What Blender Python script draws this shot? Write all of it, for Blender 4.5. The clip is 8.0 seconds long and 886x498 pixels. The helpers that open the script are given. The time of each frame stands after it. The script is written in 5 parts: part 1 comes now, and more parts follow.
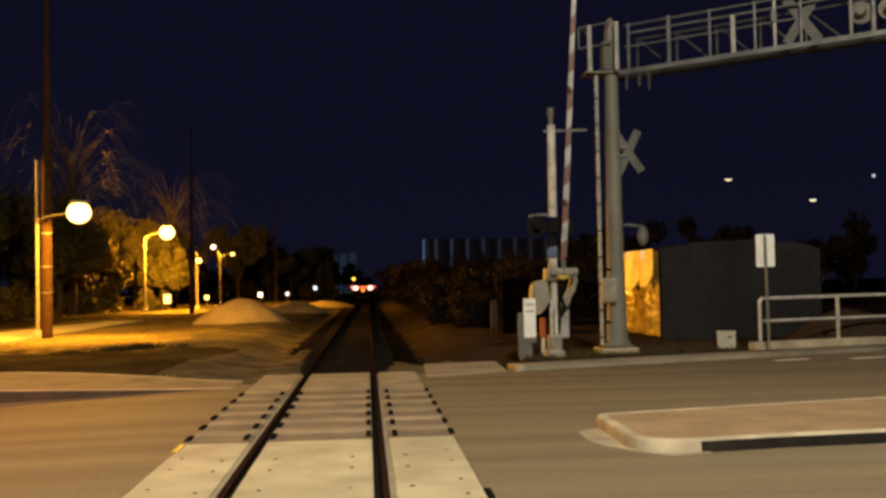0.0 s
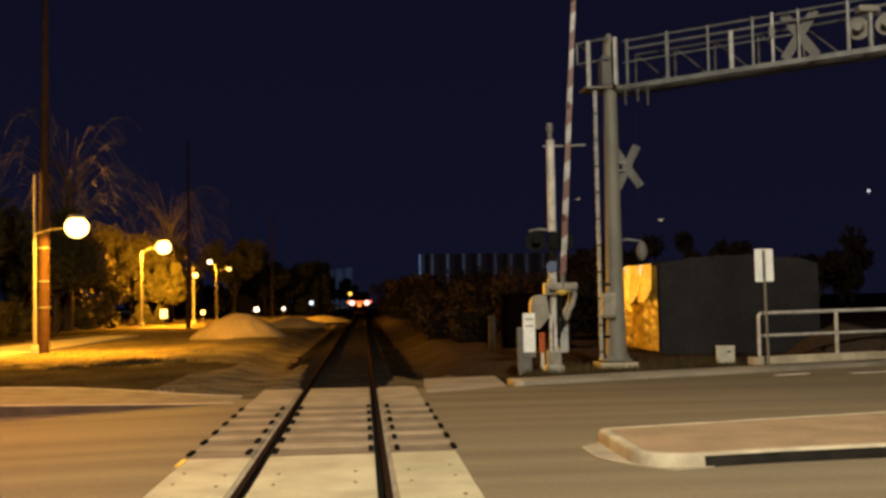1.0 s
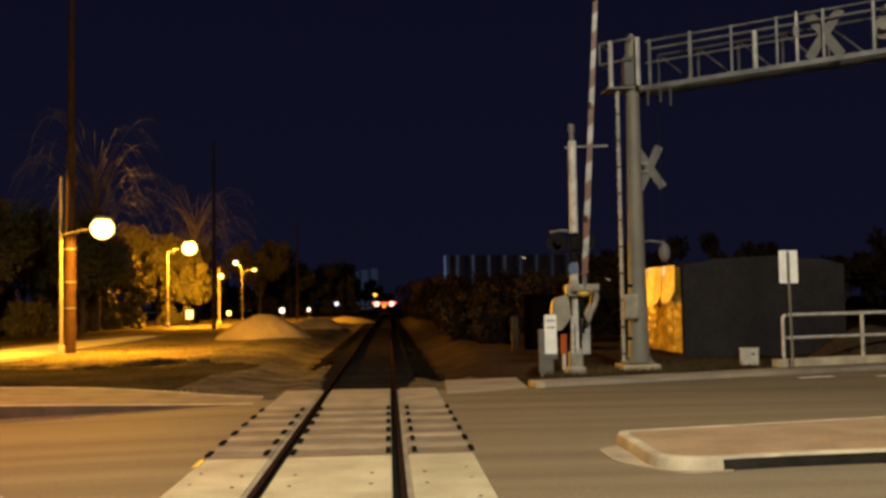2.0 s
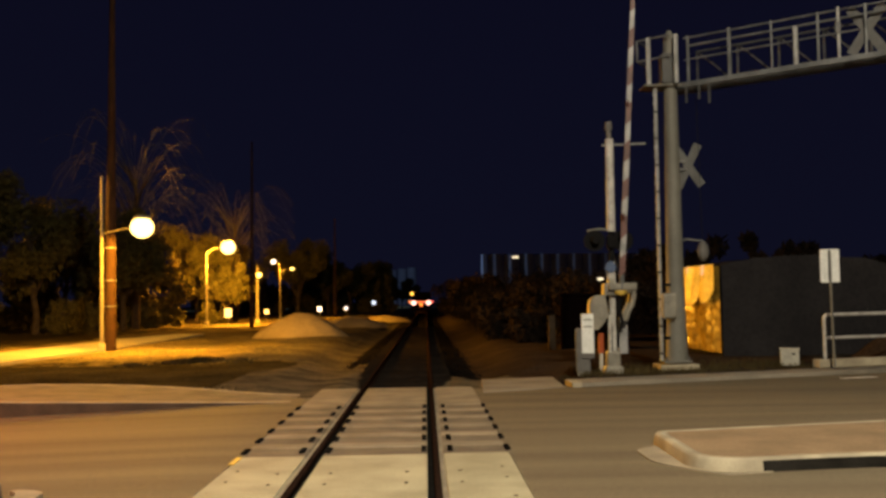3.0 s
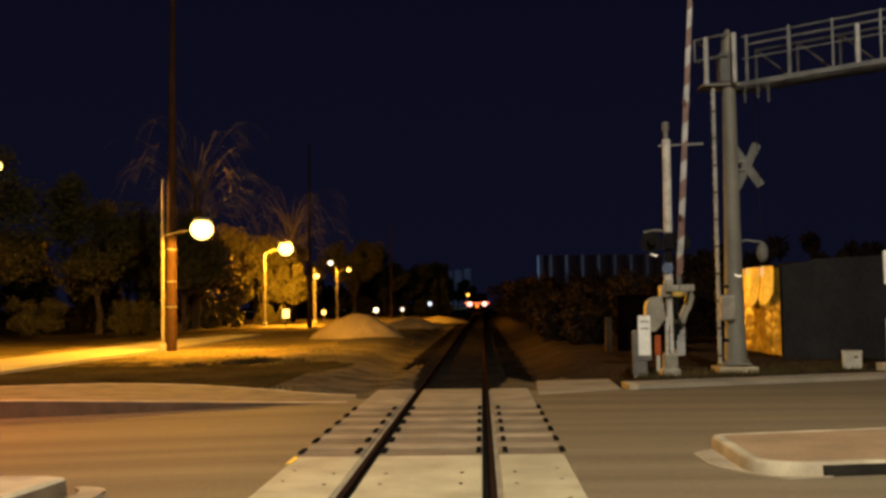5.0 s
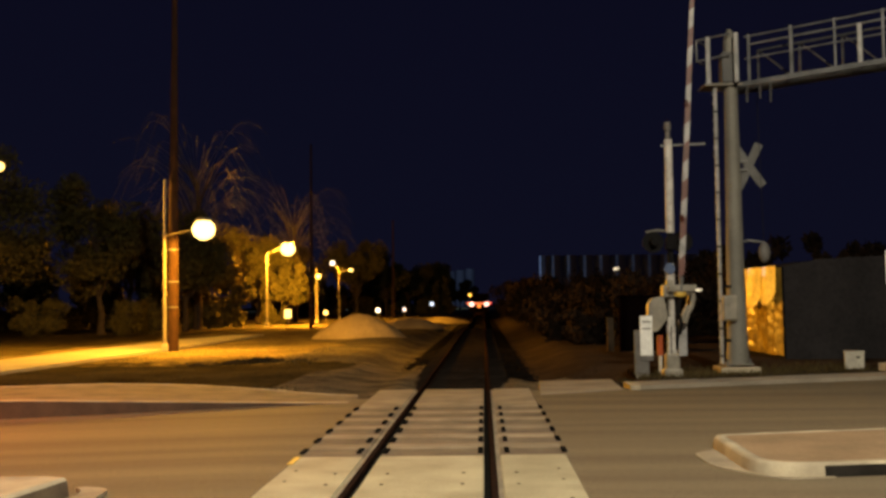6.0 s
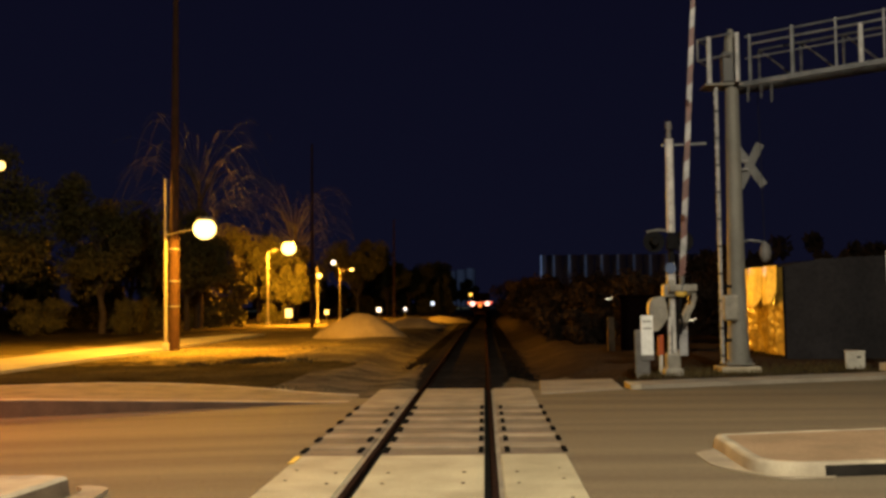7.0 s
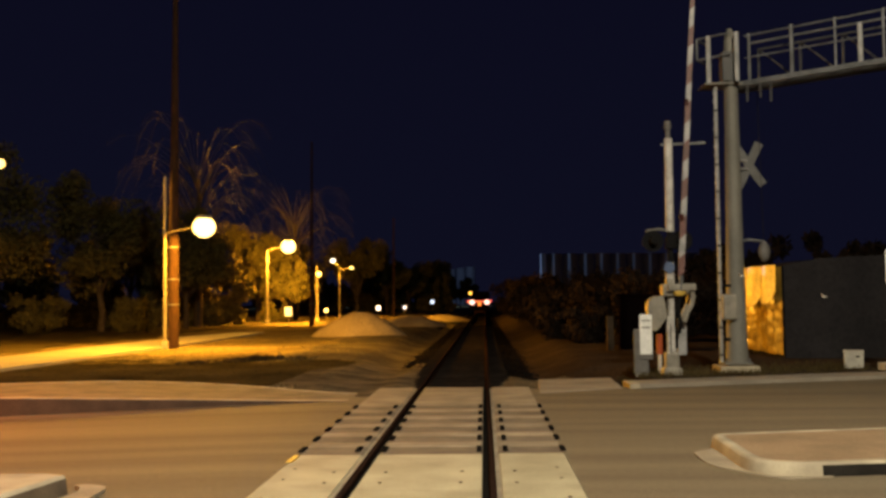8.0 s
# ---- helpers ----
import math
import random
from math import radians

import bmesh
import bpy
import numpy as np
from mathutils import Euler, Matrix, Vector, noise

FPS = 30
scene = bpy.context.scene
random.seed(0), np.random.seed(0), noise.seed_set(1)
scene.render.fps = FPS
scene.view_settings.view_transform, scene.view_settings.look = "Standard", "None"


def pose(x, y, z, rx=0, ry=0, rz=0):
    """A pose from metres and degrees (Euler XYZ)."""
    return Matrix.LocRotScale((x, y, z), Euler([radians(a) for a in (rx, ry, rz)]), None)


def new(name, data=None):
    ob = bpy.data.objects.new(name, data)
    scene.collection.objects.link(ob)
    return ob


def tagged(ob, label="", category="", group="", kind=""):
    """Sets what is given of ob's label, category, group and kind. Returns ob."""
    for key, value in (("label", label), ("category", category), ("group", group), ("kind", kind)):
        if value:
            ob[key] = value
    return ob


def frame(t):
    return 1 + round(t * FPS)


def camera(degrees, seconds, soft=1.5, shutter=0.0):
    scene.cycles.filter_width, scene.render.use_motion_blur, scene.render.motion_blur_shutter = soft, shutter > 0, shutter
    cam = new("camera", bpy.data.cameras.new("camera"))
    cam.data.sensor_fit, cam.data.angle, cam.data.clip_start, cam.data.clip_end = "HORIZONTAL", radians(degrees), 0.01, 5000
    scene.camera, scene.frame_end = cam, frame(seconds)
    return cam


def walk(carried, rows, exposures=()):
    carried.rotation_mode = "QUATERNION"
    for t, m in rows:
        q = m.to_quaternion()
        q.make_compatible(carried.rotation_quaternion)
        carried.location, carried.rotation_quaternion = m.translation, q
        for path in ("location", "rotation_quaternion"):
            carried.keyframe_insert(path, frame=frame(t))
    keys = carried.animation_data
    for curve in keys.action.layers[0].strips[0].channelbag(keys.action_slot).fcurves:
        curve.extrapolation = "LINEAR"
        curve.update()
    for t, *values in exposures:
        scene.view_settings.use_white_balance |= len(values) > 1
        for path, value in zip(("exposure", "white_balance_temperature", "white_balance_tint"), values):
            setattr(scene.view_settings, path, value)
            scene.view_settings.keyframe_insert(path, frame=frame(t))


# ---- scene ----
cam = camera(46.0, 8.0, soft=3.0)
walk(cam, [
    (0, pose(0.609, -0.014, 1.853, 92.059, 1.160, -4.171)),
    (0.5, pose(0.554, -0.010, 1.851, 92.505, 1.140, -4.452)),
    (1, pose(0.526, -0.022, 1.848, 92.874, 1.147, -4.392)),
    (1.5, pose(0.583, -0.021, 1.852, 92.964, 1.114, -3.811)),
    (3, pose(0.646, 0.043, 1.845, 92.943, 0.953, -0.973)),
    (3.5, pose(0.649, 0.027, 1.844, 92.999, 0.938, 0.276)),
    (4, pose(0.658, -0.015, 1.856, 93.012, 0.901, 1.221)),
    (4.5, pose(0.662, -0.009, 1.850, 93.042, 0.833, 1.861)),
    (6, pose(0.667, 0.010, 1.850, 93.065, 0.848, 2.213)),
    (6.5, pose(0.670, -0.000, 1.847, 93.119, 0.819, 2.213)),
    (7, pose(0.669, 0.001, 1.849, 93.038, 0.798, 2.260)),
    (7.5, pose(0.671, 0.010, 1.851, 92.939, 0.747, 2.259)),
    (8, pose(0.687, -0.003, 1.859, 92.952, 0.703, 2.244)),
], [(0, 0.13), (0.5, 0.15), (1.0, 0.31), (1.5, 0.27), (3.0, 0.0), (4.5, -0.05), (6.5, 0.0), (8.0, 0.03)])

# ---------------------------------------------------------------- light
SODIUM = (1.0, 0.43, 0.025)
WARM = (1.0, 0.86, 0.62)
world = bpy.data.worlds.new("night")
scene.world = world
world.use_nodes = True
wn = world.node_tree
wn.nodes.clear()
w_out = wn.nodes.new("ShaderNodeOutputWorld")
w_bg = wn.nodes.new("ShaderNodeBackground")
w_tc = wn.nodes.new("ShaderNodeTexCoord")
w_sep = wn.nodes.new("ShaderNodeSeparateXYZ")
w_ramp = wn.nodes.new("ShaderNodeValToRGB")
w_ramp.color_ramp.elements[0].position = 0.0
w_ramp.color_ramp.elements[0].color = (0.0043, 0.0046, 0.0132, 1)
w_ramp.color_ramp.elements[1].position = 0.45
w_ramp.color_ramp.elements[1].color = (0.0031, 0.0031, 0.0110, 1)
wn.links.new(w_tc.outputs["Generated"], w_sep.inputs[0])
wn.links.new(w_sep.outputs["Z"], w_ramp.inputs[0])
wn.links.new(w_ramp.outputs[0], w_bg.inputs[0])
w_bg.inputs[1].default_value = 1.0
wn.links.new(w_bg.outputs[0], w_out.inputs[0])


def lamp(name, at, colour, watts, radius=0.15, cone=0, blend=0.12):
    """A lamp head: all round, or shielded to a downward cone of so many degrees."""
    data = bpy.data.lights.new(name, "SPOT" if cone else "POINT")
    data.color, data.energy, data.shadow_soft_size = colour, watts, radius
    if cone:
        data.spot_size, data.spot_blend = radians(cone), blend
    ob = new(name, data)
    ob.location = at
    return ob


# street lamps along the path and beside the road, yard lights at the grain elevators
lamp("path_lamp_light", (-10.77, 42.4, 5.06), SODIUM, 13000, 0.2, 177)
lamp("path_lamp_light", (-18.3, 101, 7.3), SODIUM, 46000, 0.2)
lamp("path_lamp_light", (-19.1, 137, 7.3), SODIUM, 20000, 0.2, 160)
lamp("path_lamp_light", (-20.6, 45, 8.1), SODIUM, 14000, 0.2, 177)
lamp("street_lamp_light", (-16.5, 14.0, 8.6), (1.0, 0.26, 0.025), 21000, 0.2, 140, 0.8)
lamp("street_lamp_light", (5.4, -4.0, 18.0), WARM, 37000, 0.4)
lamp("yard_light", (-58, 493, 24), (0.36, 0.54, 1.0), 220000, 0.5)


# ---------------------------------------------------------------- materials
def material(name, base, dark=None, rough=0.8, metal=0.0, scale=3.0, fine=40.0, bump=0.3, grain=0.25, vary=0.0, detail=6.0, stretch=None):
    """Two scales of noise mix base and dark; fine grain and bump; vary: brightness by object."""
    m = bpy.data.materials.new(name)
    m.use_nodes = True
    nt = m.node_tree
    b = nt.nodes["Principled BSDF"]
    b.inputs["Roughness"].default_value = rough
    b.inputs["Metallic"].default_value = metal
    dark = dark or tuple(c * 0.6 for c in base)
    tc = nt.nodes.new("ShaderNodeTexCoord")
    geo = nt.nodes.new("ShaderNodeNewGeometry")
    n1 = nt.nodes.new("ShaderNodeTexNoise")
    n1.inputs["Scale"].default_value, n1.inputs["Detail"].default_value = scale, detail
    n2 = nt.nodes.new("ShaderNodeTexNoise")
    n2.inputs["Scale"].default_value, n2.inputs["Detail"].default_value = fine, 3.0
    for n in (n1, n2):
        nt.links.new(geo.outputs["Position"], n.inputs["Vector"])
    if stretch:
        mp0 = nt.nodes.new("ShaderNodeMapping")
        mp0.inputs["Scale"].default_value = stretch
        nt.links.new(geo.outputs["Position"], mp0.inputs["Vector"])
        nt.links.new(mp0.outputs[0], n1.inputs["Vector"])
    ramp = nt.nodes.new("ShaderNodeValToRGB")
    ramp.color_ramp.elements[0].position, ramp.color_ramp.elements[1].position = 0.32, 0.66
    ramp.color_ramp.elements[0].color = (*dark, 1)
    ramp.color_ramp.elements[1].color = (*base, 1)
    nt.links.new(n1.outputs["Fac"], ramp.inputs[0])
    mul = nt.nodes.new("ShaderNodeMix")
    mul.data_type, mul.blend_type = "RGBA", "MULTIPLY"
    mul.inputs["Factor"].default_value = grain
    nt.links.new(ramp.outputs[0], mul.inputs["A"])
    g2 = nt.nodes.new("ShaderNodeValToRGB")
    g2.color_ramp.elements[0].position, g2.color_ramp.elements[1].position = 0.3, 0.6
    nt.links.new(n2.outputs["Fac"], g2.inputs[0])
    nt.links.new(g2.outputs[0], mul.inputs["B"])
    last = mul.outputs["Result"]
    if vary:
        info = nt.nodes.new("ShaderNodeObjectInfo")
        hsv = nt.nodes.new("ShaderNodeHueSaturation")
        mp = nt.nodes.new("ShaderNodeMapRange")
        mp.inputs["To Min"].default_value, mp.inputs["To Max"].default_value = 1 - vary, 1 + vary
        nt.links.new(info.outputs["Random"], mp.inputs["Value"])
        nt.links.new(mp.outputs[0], hsv.inputs["Value"])
        nt.links.new(last, hsv.inputs["Color"])
        last = hsv.outputs[0]
    nt.links.new(last, b.inputs["Base Color"])
    bp = nt.nodes.new("ShaderNodeBump")
    bp.inputs["Strength"].default_value, bp.inputs["Distance"].default_value = bump, 0.02
    nt.links.new(n2.outputs["Fac"], bp.inputs["Height"])
    nt.links.new(bp.outputs[0], b.inputs["Normal"])
    return m


M = {}
M["asphalt"] = material("asphalt", (0.20, 0.163, 0.112), (0.138, 0.112, 0.078), 0.85, scale=1.0, fine=60, bump=0.4, grain=0.4, stretch=(0.06, 1.3, 1.0))
M["concrete"] = material("concrete", (0.45, 0.415, 0.292), (0.31, 0.284, 0.198), 0.85, scale=1.2, fine=50, bump=0.3, vary=0.06)
M["worn_concrete"] = material("worn_concrete", (0.20, 0.165, 0.125), (0.125, 0.102, 0.08), 0.9, scale=1.6, fine=45, bump=0.4, vary=0.12)
M["pale_strip"] = material("scuffed_concrete", (0.33, 0.285, 0.212), (0.21, 0.18, 0.137), 0.9, scale=1.6, fine=45, bump=0.4, vary=0.12)
M["kerb"] = material("kerb_concrete", (0.44, 0.39, 0.29), (0.28, 0.245, 0.185), 0.85, scale=2.2, fine=45, bump=0.2, grain=0.1)
M["dark_kerb"] = material("dark_kerb", (0.022, 0.02, 0.018), (0.012, 0.011, 0.010), 0.8, scale=3, fine=40)
M["path_concrete"] = material("path_concrete", (0.36, 0.32, 0.24), (0.27, 0.24, 0.18), 0.9, scale=0.6, fine=30, bump=0.4)
# kerb concrete with the shade of its road face put into the colour
M["shaded_kerb"] = material("shaded_kerb", (0.12, 0.088, 0.055), (0.075, 0.053, 0.034), 0.9, scale=3, fine=40)
M["brown_kerb"] = material("brown_kerb", (0.075, 0.046, 0.030), (0.045, 0.028, 0.019), 0.9, scale=2.5, fine=40)
M["sidewalk"] = material("sidewalk", (0.30, 0.265, 0.215), (0.19, 0.17, 0.14), 0.9, scale=0.9, fine=40, bump=0.4)
M["median_brick"] = material("median_paving", (0.31, 0.222, 0.140), (0.22, 0.157, 0.10), 0.85, scale=1.5, fine=30, bump=0.4)
M["yellow_paint"] = material("yellow_paint", (0.72, 0.50, 0.08), (0.45, 0.30, 0.06), 0.6, scale=6)
M["white_paint"] = material("white_paint", (0.52, 0.51, 0.49), (0.30, 0.29, 0.28), 0.55, scale=5, fine=60, bump=0.1)
M["lane_paint"] = material("lane_paint", (0.85, 0.82, 0.75), (0.55, 0.52, 0.47), 0.7, scale=4, fine=60)
M["grass"] = material("dry_grass", (0.25, 0.195, 0.085), (0.11, 0.086, 0.038), 0.95, scale=0.25, fine=14, bump=1.0, grain=0.7)
M["weeds"] = material("dark_weeds", (0.085, 0.066, 0.030), (0.038, 0.030, 0.015), 0.95, scale=0.5, fine=14, bump=1.0, grain=0.6)
M["dirt"] = material("dirt", (0.056, 0.040, 0.028), (0.030, 0.022, 0.017), 0.95, scale=0.5, fine=16, bump=1.0, grain=0.6)
M["gravel"] = material("fine_gravel", (0.42, 0.34, 0.20), (0.30, 0.24, 0.145), 0.95, scale=0.8, fine=18, bump=1.0, grain=0.5)
M["shoulder"] = material("packed_gravel", (0.13, 0.110, 0.078), (0.06, 0.051, 0.038), 0.95, scale=0.45, fine=14, bump=1.0, grain=0.6)
M["dust"] = material("dusty_gravel", (0.18, 0.150, 0.100), (0.075, 0.063, 0.044), 0.95, scale=0.9, fine=18, bump=1.0, grain=0.6)
M["ballast"] = material("ballast", (0.016, 0.013, 0.012), (0.008, 0.007, 0.006), 0.95, scale=1.0, fine=16, bump=1.0, grain=0.7)
M["tie"] = material("creosoted_wood", (0.022, 0.017, 0.014), (0.010, 0.008, 0.007), 0.9, scale=3, fine=30, vary=0.2)
M["rail"] = material("rusty_rail", (0.028, 0.015, 0.0105), (0.014, 0.009, 0.007), 0.9, 0.0, scale=4, fine=40)
M["rubber"] = material("black_rubber", (0.012, 0.011, 0.010), None, 0.7, scale=5)
M["galv"] = material("galvanised_steel", (0.140, 0.148, 0.158), (0.070, 0.075, 0.082), 0.5, 0.3, scale=2.6, fine=30, bump=0.1)
M["dark_galv"] = material("darker_steel", (0.060, 0.062, 0.066), (0.035, 0.037, 0.040), 0.6, 0.2, scale=1.4, fine=30, bump=0.1)
M["bright_galv"] = material("new_galvanised_steel", (0.34, 0.345, 0.35), (0.19, 0.195, 0.20), 0.5, 0.2, scale=3.5, fine=30, bump=0.1)
M["arm_white"] = material("weathered_white_sheeting", (0.33, 0.335, 0.35), (0.19, 0.195, 0.205), 0.5, scale=4, fine=40, bump=0.1)
M["dull_galv"] = material("dull_galvanised_steel", (0.150, 0.148, 0.131), (0.105, 0.104, 0.093), 0.65, 0.0, scale=1.4, fine=30, bump=0.1)
M["grey_paint"] = material("grey_paint", (0.27, 0.255, 0.215), (0.15, 0.142, 0.122), 0.55, 0.1, scale=3, fine=30, bump=0.1)
M["red_paint"] = material("red_reflective", (0.12, 0.045, 0.040), (0.075, 0.03, 0.027), 0.5, scale=6)
M["orange_paint"] = material("orange_marker", (0.40, 0.075, 0.015), (0.25, 0.05, 0.012), 0.6, scale=6)
M["black_paint"] = material("black_paint", (0.007, 0.007, 0.008), None, 0.95, scale=5)
M["black_paint"].node_tree.nodes["Principled BSDF"].inputs["Specular IOR Level"].default_value = 0.15
M["blue_paint"] = material("blue_sign", (0.035, 0.07, 0.17), (0.025, 0.045, 0.11), 0.5, scale=6)
M["sign_white"] = material("sign_white", (0.78, 0.80, 0.80), (0.66, 0.68, 0.68), 0.5, scale=5, bump=0.05)
M["bar_grey"] = material("faded_print", (0.16, 0.17, 0.18), None, 0.6, scale=5)
M["pole_wood"] = material("pole_wood", (0.046, 0.023, 0.012), (0.027, 0.014, 0.007), 0.85, scale=2, fine=30, bump=0.6)
M["lamp_steel"] = material("painted_lamp_steel", (0.24, 0.21, 0.16), (0.17, 0.15, 0.115), 0.6, 0.1, scale=3)
M["tarp_grey"] = material("grey_tarpaulin", (0.028, 0.0265, 0.029), (0.020, 0.019, 0.021), 0.85, scale=0.8, fine=10, bump=0.8)
M["sheet"] = material("straw_sheeting", (0.56, 0.38, 0.065), (0.27, 0.18, 0.032), 0.26, scale=2.6, fine=7, bump=1.0, grain=0.35)
M["flap"] = material("pale_sheeting", (0.80, 0.61, 0.14), (0.62, 0.46, 0.10), 0.42, scale=1.5, fine=7, bump=0.6, grain=0.25)
M["box_grey"] = material("pale_utility_box", (0.45, 0.44, 0.38), (0.33, 0.32, 0.28), 0.7, scale=4, fine=30)
M["bark"] = material("bark", (0.085, 0.065, 0.045), (0.045, 0.035, 0.025), 0.95, scale=3, fine=18, bump=1.0)
M["leaf"] = material("leaf", (0.120, 0.104, 0.034), (0.078, 0.069, 0.023), 0.7, scale=0.6, fine=3, bump=0.0, grain=0.5)
M["bush"] = material("brush_leaf", (0.030, 0.021, 0.015), (0.015, 0.011, 0.0085), 0.8, scale=0.5, fine=3, bump=0.0, grain=0.5)
M["twig"] = material("bare_twig", (0.15, 0.125, 0.08), (0.07, 0.058, 0.038), 0.8, scale=2, fine=18, bump=0.3)
M["silo"] = material("silo_concrete", (0.42, 0.42, 0.42), (0.34, 0.34, 0.34), 0.9, scale=0.1, fine=2)
M["loco"] = material("engine_paint", (0.004, 0.002, 0.002), (0.003, 0.002, 0.002), 0.9, scale=1)
M["sign_back"] = material("weathered_sign_back", (0.085, 0.087, 0.090), (0.055, 0.057, 0.060), 0.6, scale=4)
M["moth"] = material("moth_wing", (0.80, 0.78, 0.72), (0.6, 0.58, 0.52), 0.7, scale=60)
M["lens_dark"] = material("dark_lens", (0.05, 0.012, 0.010), None, 0.15, scale=5)
M["disc"] = material("signal_back", (0.12, 0.116, 0.114), (0.08, 0.077, 0.075), 0.6, scale=4)

for key in ("grass", "weeds", "dirt", "gravel", "dust", "shoulder", "ballast", "tie", "bark", "leaf", "bush", "tarp_grey", "rubber", "dark_kerb", "rail", "loco"):
    M[key].node_tree.nodes["Principled BSDF"].inputs["Specular IOR Level"].default_value = 0.0
for key in ("asphalt", "concrete", "worn_concrete", "pale_strip", "kerb", "sidewalk", "median_brick", "pole_wood"):
    M[key].node_tree.nodes["Principled BSDF"].inputs["Specular IOR Level"].default_value = 0.1


def glow(name, colour, power):
    m = bpy.data.materials.new(name)
    m.use_nodes = True
    b = m.node_tree.nodes["Principled BSDF"]
    b.inputs["Base Color"].default_value = (0.8, 0.8, 0.8, 1)
    b.inputs["Emission Color"].default_value = (*colour, 1)
    b.inputs["Emission Strength"].default_value = power
    return m


M["sodium_bowl"] = glow("sodium_bowl", (1.0, 0.70, 0.20), 4.6)
M["sodium_small"] = glow("sodium_small", (1.0, 0.62, 0.16), 3.0)
M["mercury_small"] = glow("mercury_small", (1.0, 0.86, 0.62), 3.0)
M["white_small"] = glow("white_small", (0.80, 0.88, 1.0), 1.4)
M["head_light"] = glow("head_light", (1.0, 0.52, 0.46), 2.4)
M["red_light"] = glow("red_light", (1.0, 0.03, 0.06), 0.85)
M["amber_light"] = glow("amber_light", (1.0, 0.50, 0.06), 2.2)
M["orange_light"] = glow("orange_light", (1.0, 0.16, 0.015), 1.3)
M["star"] = glow("star", (0.9, 0.95, 1.0), 0.6)


# ---------------------------------------------------------------- mesh helpers
def link(name, bm, mat, parent=None, label="", smooth=False):
    me = bpy.data.meshes.new(name)
    bm.normal_update()
    bm.to_mesh(me)
    bm.free()
    for m in mat if isinstance(mat, (list, tuple)) else [mat]:
        me.materials.append(m)
    if smooth:
        for p in me.polygons:
            p.use_smooth = True
        me.set_sharp_from_angle(angle=radians(50))
    ob = new(name, me)
    if parent:
        ob.parent = parent
    if label:
        ob["label"] = label
    return ob


def part(name, bm, mat, parent, label="", smooth=False):
    return link(name, bm, mat, parent, label, smooth)


def root(name, at, label, category, group="", kind="", rz=0):
    ob = new(name)
    ob.matrix_world = pose(*at, 0, 0, rz)
    return tagged(ob, label, category, group, kind)


def box(bm, c, s, bevel=0.0, m=None):
    """A box of size s round c, its edges bevelled."""
    r = bmesh.ops.create_cube(bm, size=1.0, matrix=(m or Matrix()) @ Matrix.Translation(c) @ Matrix.Diagonal((*s, 1)))
    if bevel:
        edges = list({e for v in r["verts"] for e in v.link_edges})
        bmesh.ops.bevel(bm, geom=edges, offset=bevel, segments=2, affect="EDGES", profile=0.5)
    return bm


def rod(bm, a, b, r0, r1=None, seg=12):
    a, b = Vector(a), Vector(b)
    d = b - a
    m = Matrix.Translation((a + b) / 2) @ d.to_track_quat("Z", "Y").to_matrix().to_4x4()
    bmesh.ops.create_cone(bm, cap_ends=True, segments=seg, radius1=r0, radius2=r0 if r1 is None else r1, depth=d.length, matrix=m)
    return bm


def lathe(b, rings, seg=14):
    """A turned shaft: rings of (x, z, radius)."""
    last = None
    for x, z, r in rings:
        ring = [b.verts.new((x + r * math.cos(2 * math.pi * k / seg), r * math.sin(2 * math.pi * k / seg), z)) for k in range(seg)]
        if last:
            for k in range(seg):
                b.faces.new((last[k], last[(k + 1) % seg], ring[(k + 1) % seg], ring[k]))
        last = ring
    b.faces.new(last)
    return b


def tube(bm, pts, r, seg=8):
    for a, b in zip(pts, pts[1:]):
        rod(bm, a, b, r, r, seg)
    for p in pts[1:-1]:
        bmesh.ops.create_icosphere(bm, subdivisions=1, radius=r * 1.02, matrix=Matrix.Translation(p))
    return bm


def ball(bm, c, s, sub=2):
    bmesh.ops.create_icosphere(bm, subdivisions=sub, radius=1.0, matrix=Matrix.Translation(c) @ Matrix.Diagonal((*s, 1)))
    return bm


def bm():
    return bmesh.new()


def prism(b, outline, z0, z1, bevel=0.0):
    """A slab over an outline; z0, z1 are numbers or functions of x, y."""
    f0 = z0 if callable(z0) else (lambda x, y: z0)
    f1 = z1 if callable(z1) else (lambda x, y: z1)
    lo = [b.verts.new((x, y, f0(x, y))) for x, y in outline]
    hi = [b.verts.new((x, y, f1(x, y))) for x, y in outline]
    n = len(outline)
    b.faces.new(hi)
    b.faces.new(lo[::-1])
    rim = []
    for i in range(n):
        j = (i + 1) % n
        f = b.faces.new((lo[i], lo[j], hi[j], hi[i]))
        rim += [e for e in f.edges if e.verts[0] in hi and e.verts[1] in hi]
    if bevel:
        bmesh.ops.bevel(b, geom=list(set(rim)), offset=bevel, segments=2, affect="EDGES", profile=0.5)
    bmesh.ops.recalc_face_normals(b, faces=b.faces[:])
    return b


# ---------------------------------------------------------------- ground
def bump2(x, y, k, s=0):
    return noise.noise(Vector((x * k, y * k, s)))


def left_edge(x):
    """The back of the pavement on the far side of the road, beside the path."""
    return 21.1 - 0.165 * (x + 2.0) + 2.0 * math.exp(-((x + 6.0) / 3.6) ** 2)


def right_edge(x):
    return 22.4 + 0.335 * (x - 3.9)


def far_line(x):
    if x < -2.0:
        return left_edge(x) if x > -25 else left_edge(-25)
    if x > 2.0:
        return right_edge(max(x, 3.9)) + 0.6 if x < 25 else right_edge(25) + 0.6
    return 23.0


